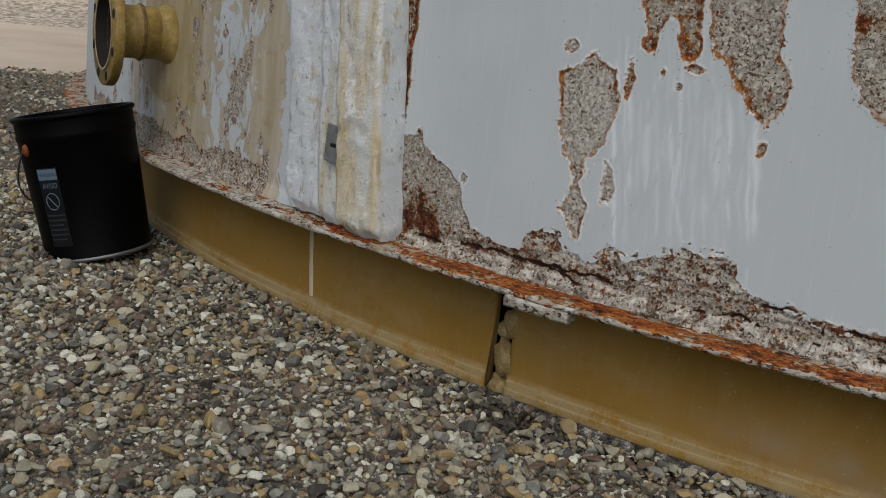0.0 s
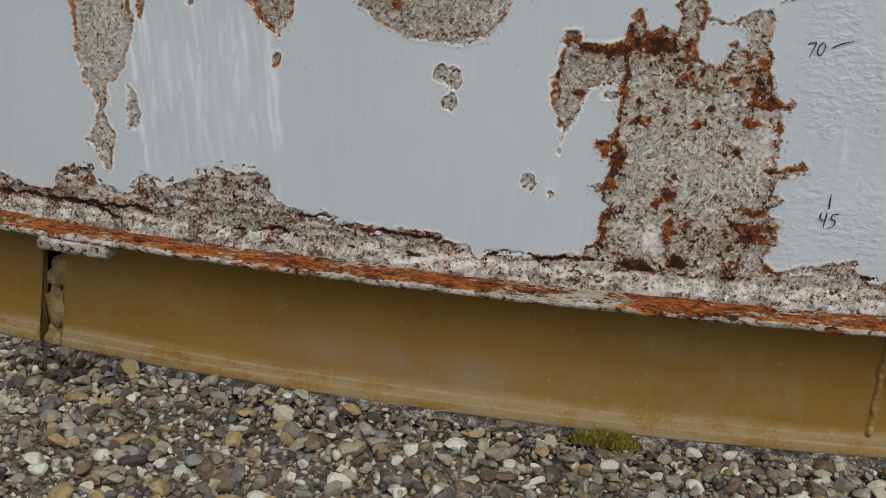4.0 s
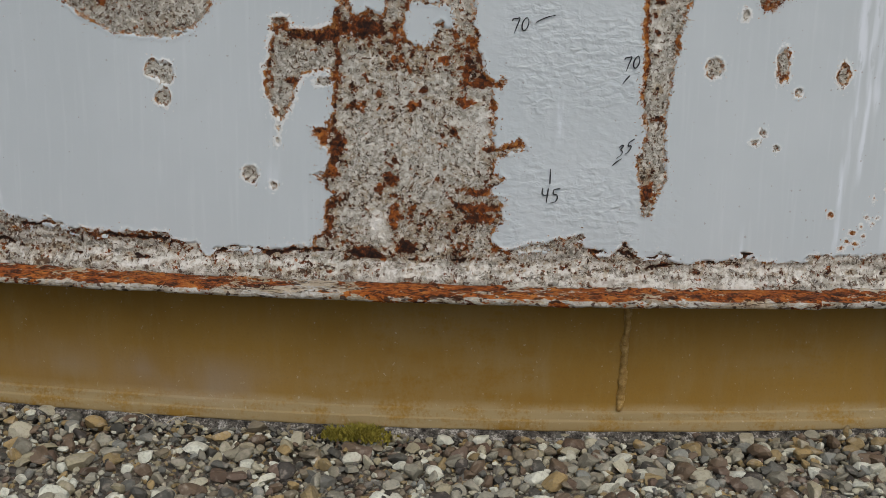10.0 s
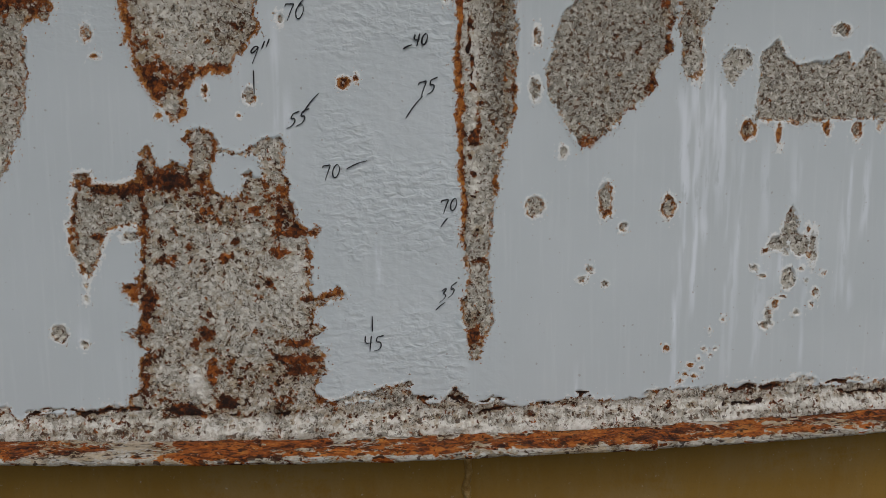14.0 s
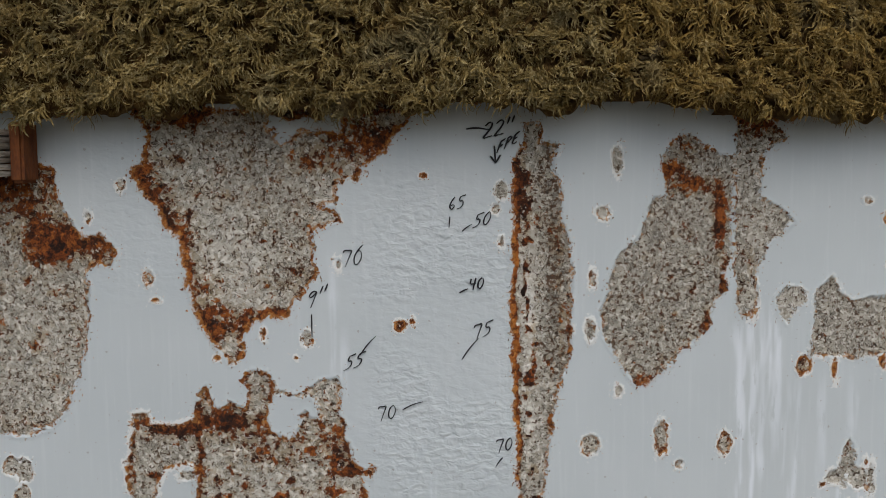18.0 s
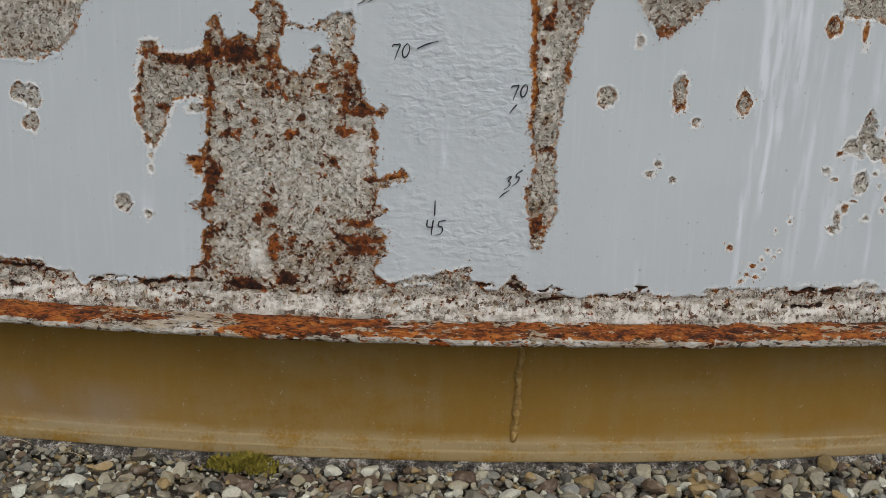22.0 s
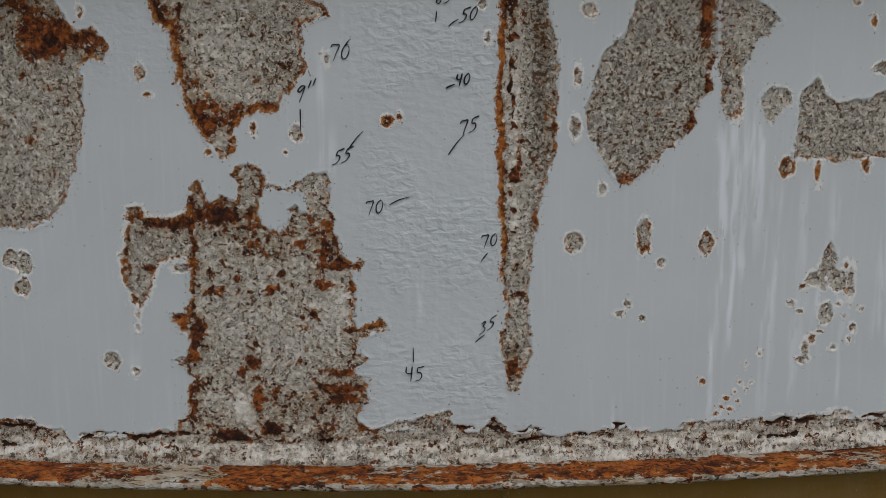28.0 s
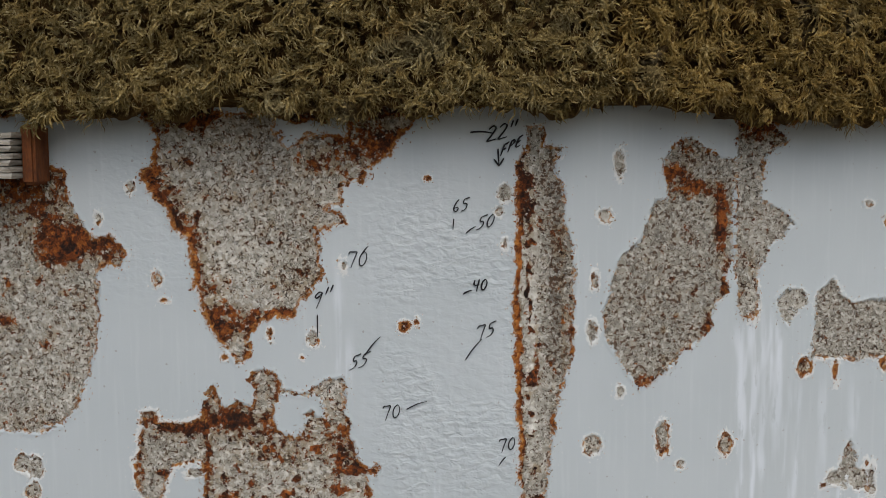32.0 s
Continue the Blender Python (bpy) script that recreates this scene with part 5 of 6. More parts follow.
body = lathe("body", [(0.001, 0.004), (0.086, 0.004), (0.089, 0.0), (0.092, 0.001), (0.0922, 0.006), (0.0905, 0.009), (0.0985, 0.198), (0.1005, 0.202), (0.1005, 0.207), (0.099, 0.211), (0.1, 0.232), (0.1, 0.236), (0.098, 0.236), (0.0965, 0.205), (0.088, 0.008), (0.001, 0.008)], 64, BLACK, pail, "black enamelled body")
lathe("rim", [(0.0985, 0.231), (0.1025, 0.2315), (0.1045, 0.235), (0.1035, 0.2385), (0.1, 0.240), (0.0965, 0.2385), (0.0965, 0.232)], 64, BLACK, pail, "rolled black rim")
lathe("bottom_hoop", [(0.0905, 0.006), (0.0935, 0.005), (0.0945, 0.0015), (0.0925, -0.001), (0.088, -0.001)], 64, WIRE, pail, "worn bright bottom hoop")


def tube(name, points, radius, material, parent, label="", sides=8):
    pts = [Vector(p) for p in points]
    co, faces = [], []
    for i, p in enumerate(pts):
        t = (pts[min(i + 1, len(pts) - 1)] - pts[max(i - 1, 0)]).normalized()
        u = t.orthogonal().normalized()
        v = t.cross(u)
        r = radius(i / (len(pts) - 1)) if callable(radius) else radius
        co += [p + r * (math.cos(a) * u + math.sin(a) * v) for a in np.linspace(0, 2 * math.pi, sides, endpoint=False)]
    for i in range(len(pts) - 1):
        for j in range(sides):
            faces.append((i * sides + j, i * sides + (j + 1) % sides, (i + 1) * sides + (j + 1) % sides, (i + 1) * sides + j))
    return mesh_arrays(name, np.array(co), faces, material, parent, label)


ear = math.radians(252)
ex, ey = 0.0985 * math.cos(ear), 0.0985 * math.sin(ear)
for sign in (1, -1):
    bm = bmesh.new()
    bmesh.ops.create_uvsphere(bm, u_segments=14, v_segments=8, radius=0.0085, matrix=Matrix.Translation((sign * ex, sign * ey, 0.188)) @ Matrix.Diagonal((0.8, 0.8, 1.2, 1)))
    part("handle_ear", bm, RUSTY, pail, "rusty handle ear", True)
arc = []
for i in range(33):
    a = math.pi * i / 32
    side = Vector((math.cos(math.radians(162)), math.sin(math.radians(162)), 0))
    arc.append(Vector((ex, ey, 0)) * 1.06 * math.cos(a) + side * (0.125 * math.sin(a)) + Vector((0, 0, 0.188 - 0.105 * math.sin(a))))
tube("wire_handle", arc, 0.0018, WIRE, pail, "thin hanging wire handle")


def on_pail(u, z):
    """A point on the pail's wall: u metres round it from the label's middle."""
    r = 0.0905 + 0.008 * (z - 0.009) / 0.189 + 0.0006
    a = math.radians(273) + u / r
    return Vector((r * math.cos(a), r * math.sin(a), z))


def sticker(name, u0, u1, z0, z1, material, parent, label="", proud=0.0):
    bm = bmesh.new()
    n = 8
    cols = [[bm.verts.new(on_pail(u0 + (u1 - u0) * i / n, z) * (1 + 0) + proud * Vector((on_pail(u0, z).x, on_pail(u0, z).y, 0)).normalized()) for z in (z0, z1)] for i in range(n + 1)]
    for a, b in zip(cols, cols[1:]):
        bm.faces.new((a[0], b[0], b[1], a[1]))
    return part(name, bm, material, parent, label)


def lettering(text, size, place, material, name, parent, label="", shear=0.0, thin=0.0):
    """Words in the built-in font, laid on a surface by place(x, y)."""
    cu = bpy.data.curves.new(name, "FONT")
    cu.body, cu.size, cu.align_x, cu.align_y, cu.shear = text, size, "CENTER", "CENTER", shear
    cu.resolution_u, cu.offset = 3, thin
    tmp = bpy.data.objects.new(name, cu)
    me = bpy.data.meshes.new_from_object(tmp)
    bpy.data.objects.remove(tmp)
    bm = bmesh.new()
    bm.from_mesh(me)
    bmesh.ops.subdivide_edges(bm, edges=[e for e in bm.edges if e.calc_length() > size * 0.25], cuts=2)
    for v in bm.verts:
        v.co = place(v.co.x, v.co.y)
    bm.normal_update()
    me.materials.clear()
    return part(name, bm, material, parent, label)


card = sticker("label_panel", -0.020, 0.020, 0.028, 0.158, LABEL, pail, "dark printed warning label")
sticker("caution_block", -0.019, 0.019, 0.1385, 0.156, PRINT, card, "pale blue block", 0.0004)
for text, zc in (("WARNING", 0.1465), ("AVISO", 0.1285)):
    lettering(text, 0.0085 if len(text) > 5 else 0.0125, lambda x, y, zc=zc: on_pail(x * 0.85 + 0.002, zc + y) + 0.0009 * Vector((on_pail(0, zc).x, on_pail(0, zc).y, 0)).normalized(), LABEL if text == "WARNING" else PRINT, "caution_word", card)
out = Vector((on_pail(0, 0.1).x, on_pail(0, 0.1).y, 0)).normalized()
tube("ring_symbol", [on_pail(0.0005 + 0.0125 * math.cos(a), 0.103 + 0.0135 * math.sin(a)) for a in np.linspace(0, 2 * math.pi, 29)], 0.0009, PRINT, card, "round prohibition sign", 5)
tube("slash", [on_pail(-0.009 + 0.018 * i / 4, 0.113 - 0.02 * i / 4) for i in range(5)], 0.0009, PRINT, card, "", 5)
for i in range(6):
    sticker("print_bar", -0.018, 0.018 - 0.006 * (i % 3 == 2), 0.079 - 0.008 * i, 0.0815 - 0.008 * i, flat("faint_print", (0.018, 0.024, 0.03), 0.6) if i == 0 else bpy.data.materials["faint_print"], card, "", 0.0004)

# ---- marker writing on the shell ----
# pen strokes of each character, in units of its height
PEN = {
    "0": [[(0.34, 0.98), (0.12, 0.80), (0.06, 0.40), (0.20, 0.04), (0.42, 0.10), (0.54, 0.50), (0.46, 0.86), (0.30, 0.97)]],
    "2": [[(0.04, 0.80), (0.26, 1.0), (0.50, 0.84), (0.36, 0.48), (0.02, 0.04), (0.30, 0.10), (0.62, 0.12)]],
    "3": [[(0.04, 0.90), (0.34, 1.0), (0.42, 0.82), (0.16, 0.60), (0.46, 0.44), (0.42, 0.12), (0.02, -0.02)]],
    "4": [[(0.08, 1.0), (0.04, 0.52), (0.54, 0.56)], [(0.46, 1.02), (0.42, 0.5), (0.40, 0.0)]],
    "5": [[(0.60, 1.02), (0.18, 0.94)], [(0.18, 0.94), (0.12, 0.58), (0.40, 0.62), (0.48, 0.36), (0.34, 0.08), (0.02, 0.02)]],
    "6": [[(0.42, 1.0), (0.16, 0.66), (0.08, 0.24), (0.28, 0.02), (0.48, 0.22), (0.38, 0.44), (0.12, 0.30)]],
    "7": [[(0.0, 0.80), (0.04, 0.98), (0.30, 0.94), (0.54, 1.0), (0.44, 0.62), (0.36, 0.30), (0.30, -0.06)]],
    "9": [[(0.48, 0.86), (0.24, 1.0), (0.06, 0.78), (0.22, 0.60), (0.46, 0.78), (0.50, 0.90), (0.46, 0.50), (0.38, 0.0)]],
    "\"": [[(0.12, 1.06), (0.06, 0.66)], [(0.38, 1.08), (0.32, 0.68)]],
    "F": [[(0.10, 1.0), (0.06, 0.5), (0.0, 0.0)], [(0.10, 0.98), (0.34, 1.0), (0.52, 1.04)], [(0.06, 0.52), (0.26, 0.55), (0.40, 0.56)]],
    "P": [[(0.10, 1.0), (0.06, 0.5), (0.02, 0.0)], [(0.08, 0.96), (0.44, 1.0), (0.46, 0.66), (0.08, 0.48)]],
    "E": [[(0.50, 1.02), (0.10, 0.96), (0.06, 0.5), (0.04, 0.04), (0.48, 0.08)], [(0.06, 0.52), (0.40, 0.58)]],
}
# text, where it stands in mm, height, slope of its line, lean, pen radius
WRITING = [("22\"", -42, 741, 17, 0.2, 0.25, 0.8), ("FPE", -27, 728, 11, 0.5, 0.3, 0.75), ("65", -77, 671, 13, 0.15, 0.15, 0.6), ("50", -52, 653, 14, 0.2, 0.3, 0.6), ("40", -57, 590, 12, 0.12, 0.2, 0.75), ("75", -53, 540, 15, 0.25, 0.15, 0.6), ("70", -184, 617, 16, 0.0, 0.2, 0.55),
           ("9\"", -221, 572, 18, 0.4, 0.3, 0.65), ("55", -183, 510, 15, 0.25, 0.3, 0.6), ("70", -151, 458, 15, 0.1, 0.15, 0.55), ("70", -31, 422, 14, 0.15, 0.15, 0.6), ("35", -32, 329, 13, 0.5, 0.2, 0.55), ("45", -112, 279, 16, 0.0, 0.05, 0.6)]
LEADERS = [(-59, 752, -36, 751), (-31, 735, -30, 718), (-76, 665, -77, 654), (-64, 650, -54, 657), (-67, 588, -58, 592), (-65, 520, -48, 541), (-170, 630, -163, 638), (-216, 568, -216, 545), (-168, 526, -152, 545),
           (-126, 469, -105, 477), (-24, 417, -31, 408), (-37, 321, -27, 329), (-103, 300, -103, 316)]


def rounded(points, times=2):
    """Corners of a line of points cut off, so that it reads as one pull of a pen."""
    for _ in range(times):
        cut = [points[0]]
        for (a, b), (c, d) in zip(points, points[1:]):
            cut += [(0.75 * a + 0.25 * c, 0.75 * b + 0.25 * d), (0.25 * a + 0.75 * c, 0.25 * b + 0.75 * d)]
        points = cut + [points[-1]]
    return points


def ink_stroke(points, name, parent, pen=0.6):
    pts = [at(s / 1000, 0.0014, z / 1000) for s, z in rounded(points)]
    return tube(name, pts, lambda t: 0.001 * pen * (0.7 + 0.5 * math.sin(math.pi * min(1, t * 1.1 + 0.1))), INK, parent, "", 6)


for (text, s, z, size, slope, lean, pen), ld in zip(WRITING, LEADERS):
    note = tagged(new("marker_note"), "black handwritten marker figures \"%s\" on white paint" % text.replace("\"", " inch"), "writing", "marker notes")
    step = 0.0
    for c in text:
        for line in PEN[c]:
            ink_stroke([(s + size * (step + u + lean * (v - 0.5)), z + size * (v + slope * (step + u))) for u, v in line], "pen_stroke", note, pen)
        step += 0.66
    a, b, c, d = ld
    bow = 0.06 * math.hypot(c - a, d - b)
    ink_stroke([(a + (c - a) * i / 4, b + (d - b) * i / 4 + bow * math.sin(math.pi * i / 4)) for i in range(5)], "pointer_line", note, pen)
    if text == "FPE":
        ink_stroke([(-35, 725), (-32, 721), (-30, 718)], "arrow_barb", note, pen)
        ink_stroke([(-25, 726), (-28, 721), (-30, 718)], "arrow_barb", note, pen)

# ---- mineral wool above ----
def wool_batt(s0, s1, z0, z1, seed, label, wool):
    r = np.random.default_rng(seed)
    s, z = np.concatenate([np.arange(s0, max(s0, -640), 12.0), np.arange(max(s0, -640), min(s1, 480), 1.7), np.arange(min(s1, 480), s1 + 1, 12.0)]), np.concatenate([np.arange(z0, 960, 1.7), np.arange(960, z1 + 1, 10.0)])
    S, Z = (a.ravel() for a in np.meshgrid(s, z, indexing="ij"))

    def front(S, Z):
        side = np.minimum(smooth(s0 - 1, s0 + 9, S), smooth(s1 + 1, s1 - 9, S))
        low = smooth(z0 - 12, z0 + 12, Z)
        return (14 + 45 * low ** 0.6) * (0.35 + 0.65 * side) + 11 * fbm(S / 46, Z / 46, seed, 3) + 4 * fbm(S / 12, Z / 12, seed + 1, 2)

    D = front(S, Z)
    ws, wz = S + 16 * fbm(S / 22, Z / 22, seed + 5, 3), Z + 16 * fbm(S / 22, Z / 22, seed + 6, 3)

    def ridge(wide, tall, k):
        return np.maximum(1 - 3.2 * np.abs(value_noise(ws / wide, wz / tall, seed + k)), 0) ** 1.6

    mat = 13 * ridge(26, 17, 7) + 8 * ridge(13, 10, 8) + 5 * ridge(7, 6, 9) + 2.5 * ridge(3.6, 3.2, 10) - 20
    fade = np.minimum(smooth(0, 10, S - s0), smooth(0, 10, s1 - S)) * smooth(z0, z0 + 12, Z)
    D = D + mat * (0.35 + 0.65 * fade)
    Zw = Z + 24 * fbm(S / 34, S * 0, seed + 2, 4) * smooth(z0 + 60, z0, Z) - 0.75 * np.maximum(mat, -6) * fade
    Sw = S + 5 * fbm(S / 9, Z / 9, seed + 11, 2) * fade
    batt = tagged(new("insulation_batt"), label, "insulation", "insulation batts")
    n = len(z)
    co = np.concatenate([at_array(Sw / 1000, np.maximum(D - 3, 2) / 1000, Zw / 1000), at_array(s / 1000, 0 * s + 0.002, z0 / 1000 + 0.004 + 0 * s)])
    base = len(S)
    under = [(base + i, base + i + 1, (i + 1) * n, i * n) for i in range(len(s) - 1)]
    # the core's dark colour paints the shade in the gaps
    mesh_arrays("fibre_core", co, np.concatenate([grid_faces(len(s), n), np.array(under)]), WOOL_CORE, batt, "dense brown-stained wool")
    # frayed locks: a few bent, tapering strands each
    gap, strands = 10.4, 14
    lo, hi = max(s0 + 6, -630), min(s1 - 6, 470)
    gs, gz = np.arange(lo, hi, gap), np.arange(z0 + 17, 955, gap)
    TS, TZ = (a.ravel() for a in np.meshgrid(gs, gz, indexing="ij"))
    TS, TZ = TS + r.uniform(-5, 5, TS.size), TZ + r.uniform(-5, 5, TZ.size)
    hanging = r.uniform(lo, hi, int((hi - lo) / 3.2))
    TS, TZ = np.concatenate([TS, hanging]), np.concatenate([TZ, r.uniform(z0 + 9, z0 + 26, hanging.size)])
    locks = TS.size
    rise = np.where(np.arange(locks) < locks - hanging.size, r.uniform(-9, 3, locks), r.uniform(-28, -3, locks))
    each = lambda v, spread: np.repeat(v, strands) + r.normal(0, spread, locks * strands)
    length = each(r.uniform(13, 28, locks), 4.0)
    yaw, ang = each(r.normal(0, 0.65, locks), 0.24), np.clip(each(r.uniform(0.0, 1.1, locks), 0.24), -0.1, 1.7)
    curl = each(r.uniform(-2.4, 1.2, locks), 0.5)
    phase, wave = each(r.uniform(0, 6.28, locks), 0.5), each(r.uniform(0.7, 2.1, locks), 0.2)
    spin, twist = each(r.uniform(-0.8, 0.8, locks), 0.6), each(r.uniform(-1.5, 1.5, locks), 0.6)
    TS, TZ, rise = each(TS, 0), each(TZ, 0), each(rise, 0)
    count = TS.size
    off = r.normal(0, 2.4, (count, 3)) * np.array([1.0, 0.7, 1.0])
    width = np.clip(r.lognormal(-0.55, 0.45, count), 0.25, 1.6)
    segs = 7
    pos = np.stack([TS, front(TS, TZ) + rise, TZ + 24 * fbm(TS / 34, TS * 0, seed + 2, 4) * smooth(z0 + 60, z0, TZ)], -1) + off
    verts = np.zeros((count, segs + 1, 2, 3))
    for i in range(segs + 1):
        t = i / segs
        along = np.stack([np.sin(yaw), np.sin(ang), -np.cos(ang) * np.cos(yaw)], -1)
        along /= np.linalg.norm(along, axis=1)[:, None]
        face = np.stack([np.sin(spin + twist * t), np.cos(spin + twist * t), 0.25 * np.sin(phase)], -1)
        side = np.cross(along, face)
        side /= np.linalg.norm(side, axis=1)[:, None] + 1e-6
        w = width * r.uniform(0.7, 1.3, count) * (1 - t ** 3) ** 0.6 + 0.12
        verts[:, i, 0], verts[:, i, 1] = pos - side * w[:, None], pos + side * w[:, None]
        pos = pos + along * (length / segs)[:, None] - off * (0.75 / segs)
        ang = np.clip(ang + curl / segs + 0.5 * wave * np.sin(phase + 9 * t), -0.5, 1.9)
        yaw = yaw + 0.55 * wave * np.sin(phase * 1.7 + 9 * t)
    v = verts.reshape(-1, 3)
    i = np.arange(count * (segs + 1) * 2).reshape(count, segs + 1, 2)
    f = np.stack([i[:, :-1, 0], i[:, :-1, 1], i[:, 1:, 1], i[:, 1:, 0]], -1).reshape(-1, 4)
    tufts = mesh_arrays("fibre_fringe", at_array(v[:, 0] / 1000, np.maximum(v[:, 1], 1) / 1000, v[:, 2] / 1000), f, wool, batt, "curled khaki wool fibres")
    tagged(tufts, kind="stuff")
    return batt


wool_batt(-800, 74, 775, 1010, 101, "khaki mineral wool batt with curled fibres above the bare shell", WOOL)
wool_batt(73, 191, 774, 1010, 111, "narrow khaki mineral wool batt beside a vertical crack", WOOL_RUSTY)
wool_batt(190, 820, 760, 1010, 121, "khaki mineral wool batt with a drooping lower edge", WOOL_RUSTY)
for s0, s1 in ((-0.8, 0.82),):
    bm = bmesh.new()
    prev = None
    for s in np.linspace(s0, s1, 40):
        loop = [bm.verts.new(at(s, d, z)) for d, z in ((0.0, 1.0), (0.052, 1.0), (0.056, 1.04), (0.056, 1.7), (0.0, 1.7))]
        if prev:
            for a in range(4):
                bm.faces.new((prev[a], loop[a], loop[a + 1], prev[a + 1]))
        prev = loop
    tagged(part("insulation_blanket", bm, WOOL, None), "plain khaki mineral wool blanket higher up the shell", "insulation")

# ---- wood block and rusty clip under the wool ----
block = tagged(new("wood_block"), "split weathered wood block fixed under the mineral wool", "wood block")
for i in range(7):
    bm = bmesh.new()
    z0 = 0.7095 + 0.0066 * i
    bmesh.ops.create_cube(bm, size=1, matrix=Matrix.Diagonal((0.075, 0.045, 0.0054, 1)))
    bmesh.ops.subdivide_edges(bm, edges=[e for e in bm.edges if e.calc_length() > 0.07], cuts=9)
    for v in bm.verts:
        v.co.z += 0.0016 * float(fbm(v.co.x * 70 + i, v.co.y * 40, 131))
        v.co.y += 0.004 * float(fbm(v.co.x * 45, v.co.z * 300 + i * 3, 132)) - 0.002 * random.random()
        if v.co.x > 0.03:
            v.co.x += 0.006 * (float(fbm(i * 1.7, v.co.z * 200, 133)))
    layer = part("wood_layer", bm, WOOD, block)
    layer.matrix_world = tank_frame(-0.541, 0.0262, z0 + 0.003)
bm = bmesh.new()
bmesh.ops.create_cube(bm, size=1, matrix=Matrix.Diagonal((0.014, 0.034, 0.060, 1)))
bmesh.ops.bevel(bm, geom=bm.edges[:], offset=0.003, segments=2, affect="EDGES")
clip = tagged(part("steel_clip", bm, CLIP, None), "rust-brown steel clip beside the wood block", "clip")
clip.matrix_world = tank_frame(-0.4945, 0.0175, 0.733)

# ---- ground ----
cam0 = Vector((-0.644, -1.156, 0))
AWAY = Vector((-math.sin(radians(41)), math.cos(radians(41)), 0))
xs = np.concatenate([[-900, -300, -100, -40], np.arange(-16, -5, 0.5), np.arange(-5, 2.2, 0.05), [2.5, 4, 8, 20, 60, 200, 900]])
ys = np.concatenate([[-900, -200, -50, -12, -5, -3], np.arange(-2.2, 4.5, 0.05), np.arange(4.5, 18, 0.5), [25, 60, 150, 400, 900]])
X, Y = (a.ravel() for a in np.meshgrid(xs, ys, indexing="ij"))
far = (X - cam0.x) * AWAY.x + (Y - cam0.y) * AWAY.y
near = (abs(X + 1.4) < 4) & (abs(Y - 1) < 3.6)
zg = -0.008 + near * (0.008 * fbm(X * 2.2, Y * 2.2, 141, 2) + 0.004 * fbm(X * 11, Y * 11, 142, 2)) + 1.5 * smooth(8.6, 13.5, far) * (1 + 0.1 * fbm(X / 2, Y / 2, 143)) + 0.006 * smooth(-0.6, -1.5, X) * near
gaps = np.hypot(X, Y - R)
zg = np.where(gaps < R + 0.03, zg - 0.01, zg)
lane = smooth(5.0, 5.5, far) * smooth(9.3, 8.3, far)
ground = mesh_arrays("ground", np.stack([X, Y, zg], -1), grid_faces(len(xs), len(ys)), SOIL, None, "", True, {"lane": lane, "bank": smooth(7.8, 8.8, far)})
tagged(ground, "sandy gravel ground with a pale dirt lane beyond", "ground", kind="structure")


def ground_z(x, y):
    near = (abs(x + 1.4) < 4) & (abs(y - 1) < 3.6)
    return -0.008 + near * (0.008 * fbm(x * 2.2, y * 2.2, 141, 2) + 0.004 * fbm(x * 11, y * 11, 142, 2)) + 0.006 * smooth(-0.6, -1.5, x) * near


def heaped(x, y):
    """How much higher the gravel lies against the ring beam."""
    return 0.003 * smooth(0.03, -0.015, np.hypot(x, y - R) - R)


def ico(sub):
    bm = bmesh.new()
    bmesh.ops.create_icosphere(bm, subdivisions=sub, radius=1.0)
    bm.verts.index_update()
    co = np.array([v.co for v in bm.verts])
    fc = np.array([[v.index for v in f.verts] for f in bm.faces])
    bm.free()
    return co, fc


def pebbles(name, x, y, z, size, sub, seed, label):
    """Many worn stones as one heap: each a dented, flattened ball of its own."""
    r = np.random.default_rng(seed)
    base, fc = ico(sub)
    n = len(x)
    kinds = []
    for k in range(24):
        axis = r.normal(size=(13, 3))
        axis /= np.linalg.norm(axis, axis=1)[:, None]
        cut = r.uniform(0.42, 0.88, 13)
        b = base.copy()
        for a, c in zip(axis, cut):
            h = b @ a
            b = b - np.maximum(h - c, 0)[:, None] * a * 0.97
        b *= 1.2 + 0.015 * r.normal(size=(len(b), 1))
        kinds.append(b)
    kinds = np.array(kinds)[r.integers(0, 24, n)]
    dims = np.stack([size * r.uniform(0.8, 1.3, n), size * r.uniform(0.65, 1.0, n), size * r.uniform(0.48, 0.85, n)], -1)
    v = kinds * dims[:, None, :]
    a, tilt, b2 = r.uniform(0, 6.28, n), r.normal(0, 0.5, n), r.uniform(0, 6.28, n)
    ca, sa, ct, st, cb, sb = np.cos(a), np.sin(a), np.cos(tilt), np.sin(tilt), np.cos(b2), np.sin(b2)
    vx, vy, vz = v[..., 0], v[..., 1], v[..., 2]
    vx, vy = vx * cb[:, None] - vy * sb[:, None], vx * sb[:, None] + vy * cb[:, None]
    vy, vz = vy * ct[:, None] - vz * st[:, None], vy * st[:, None] + vz * ct[:, None]
    vx, vy = vx * ca[:, None] - vy * sa[:, None], vx * sa[:, None] + vy * ca[:, None]
    co = np.stack([vx + x[:, None], vy + y[:, None], vz + z[:, None]], -1).reshape(-1, 3)
    f = (fc[None] + (np.arange(n) * len(base))[:, None, None]).reshape(-1, 3)
    damp = np.exp(-(((x + 0.955) / 0.06) ** 2 + ((y - 0.115) / 0.035) ** 2)) + 0.8 * np.exp(-(((x + 1.02) / 0.03) ** 2 + ((y - 0.15) / 0.02) ** 2))
    wet = np.repeat(damp > r.uniform(0.25, 0.8, n), len(base)).astype(float)
    return tagged(mesh_arrays(name, co, f, PEBBLE, None, "", False, {"wet": wet}), label, "gravel", kind="stuff")


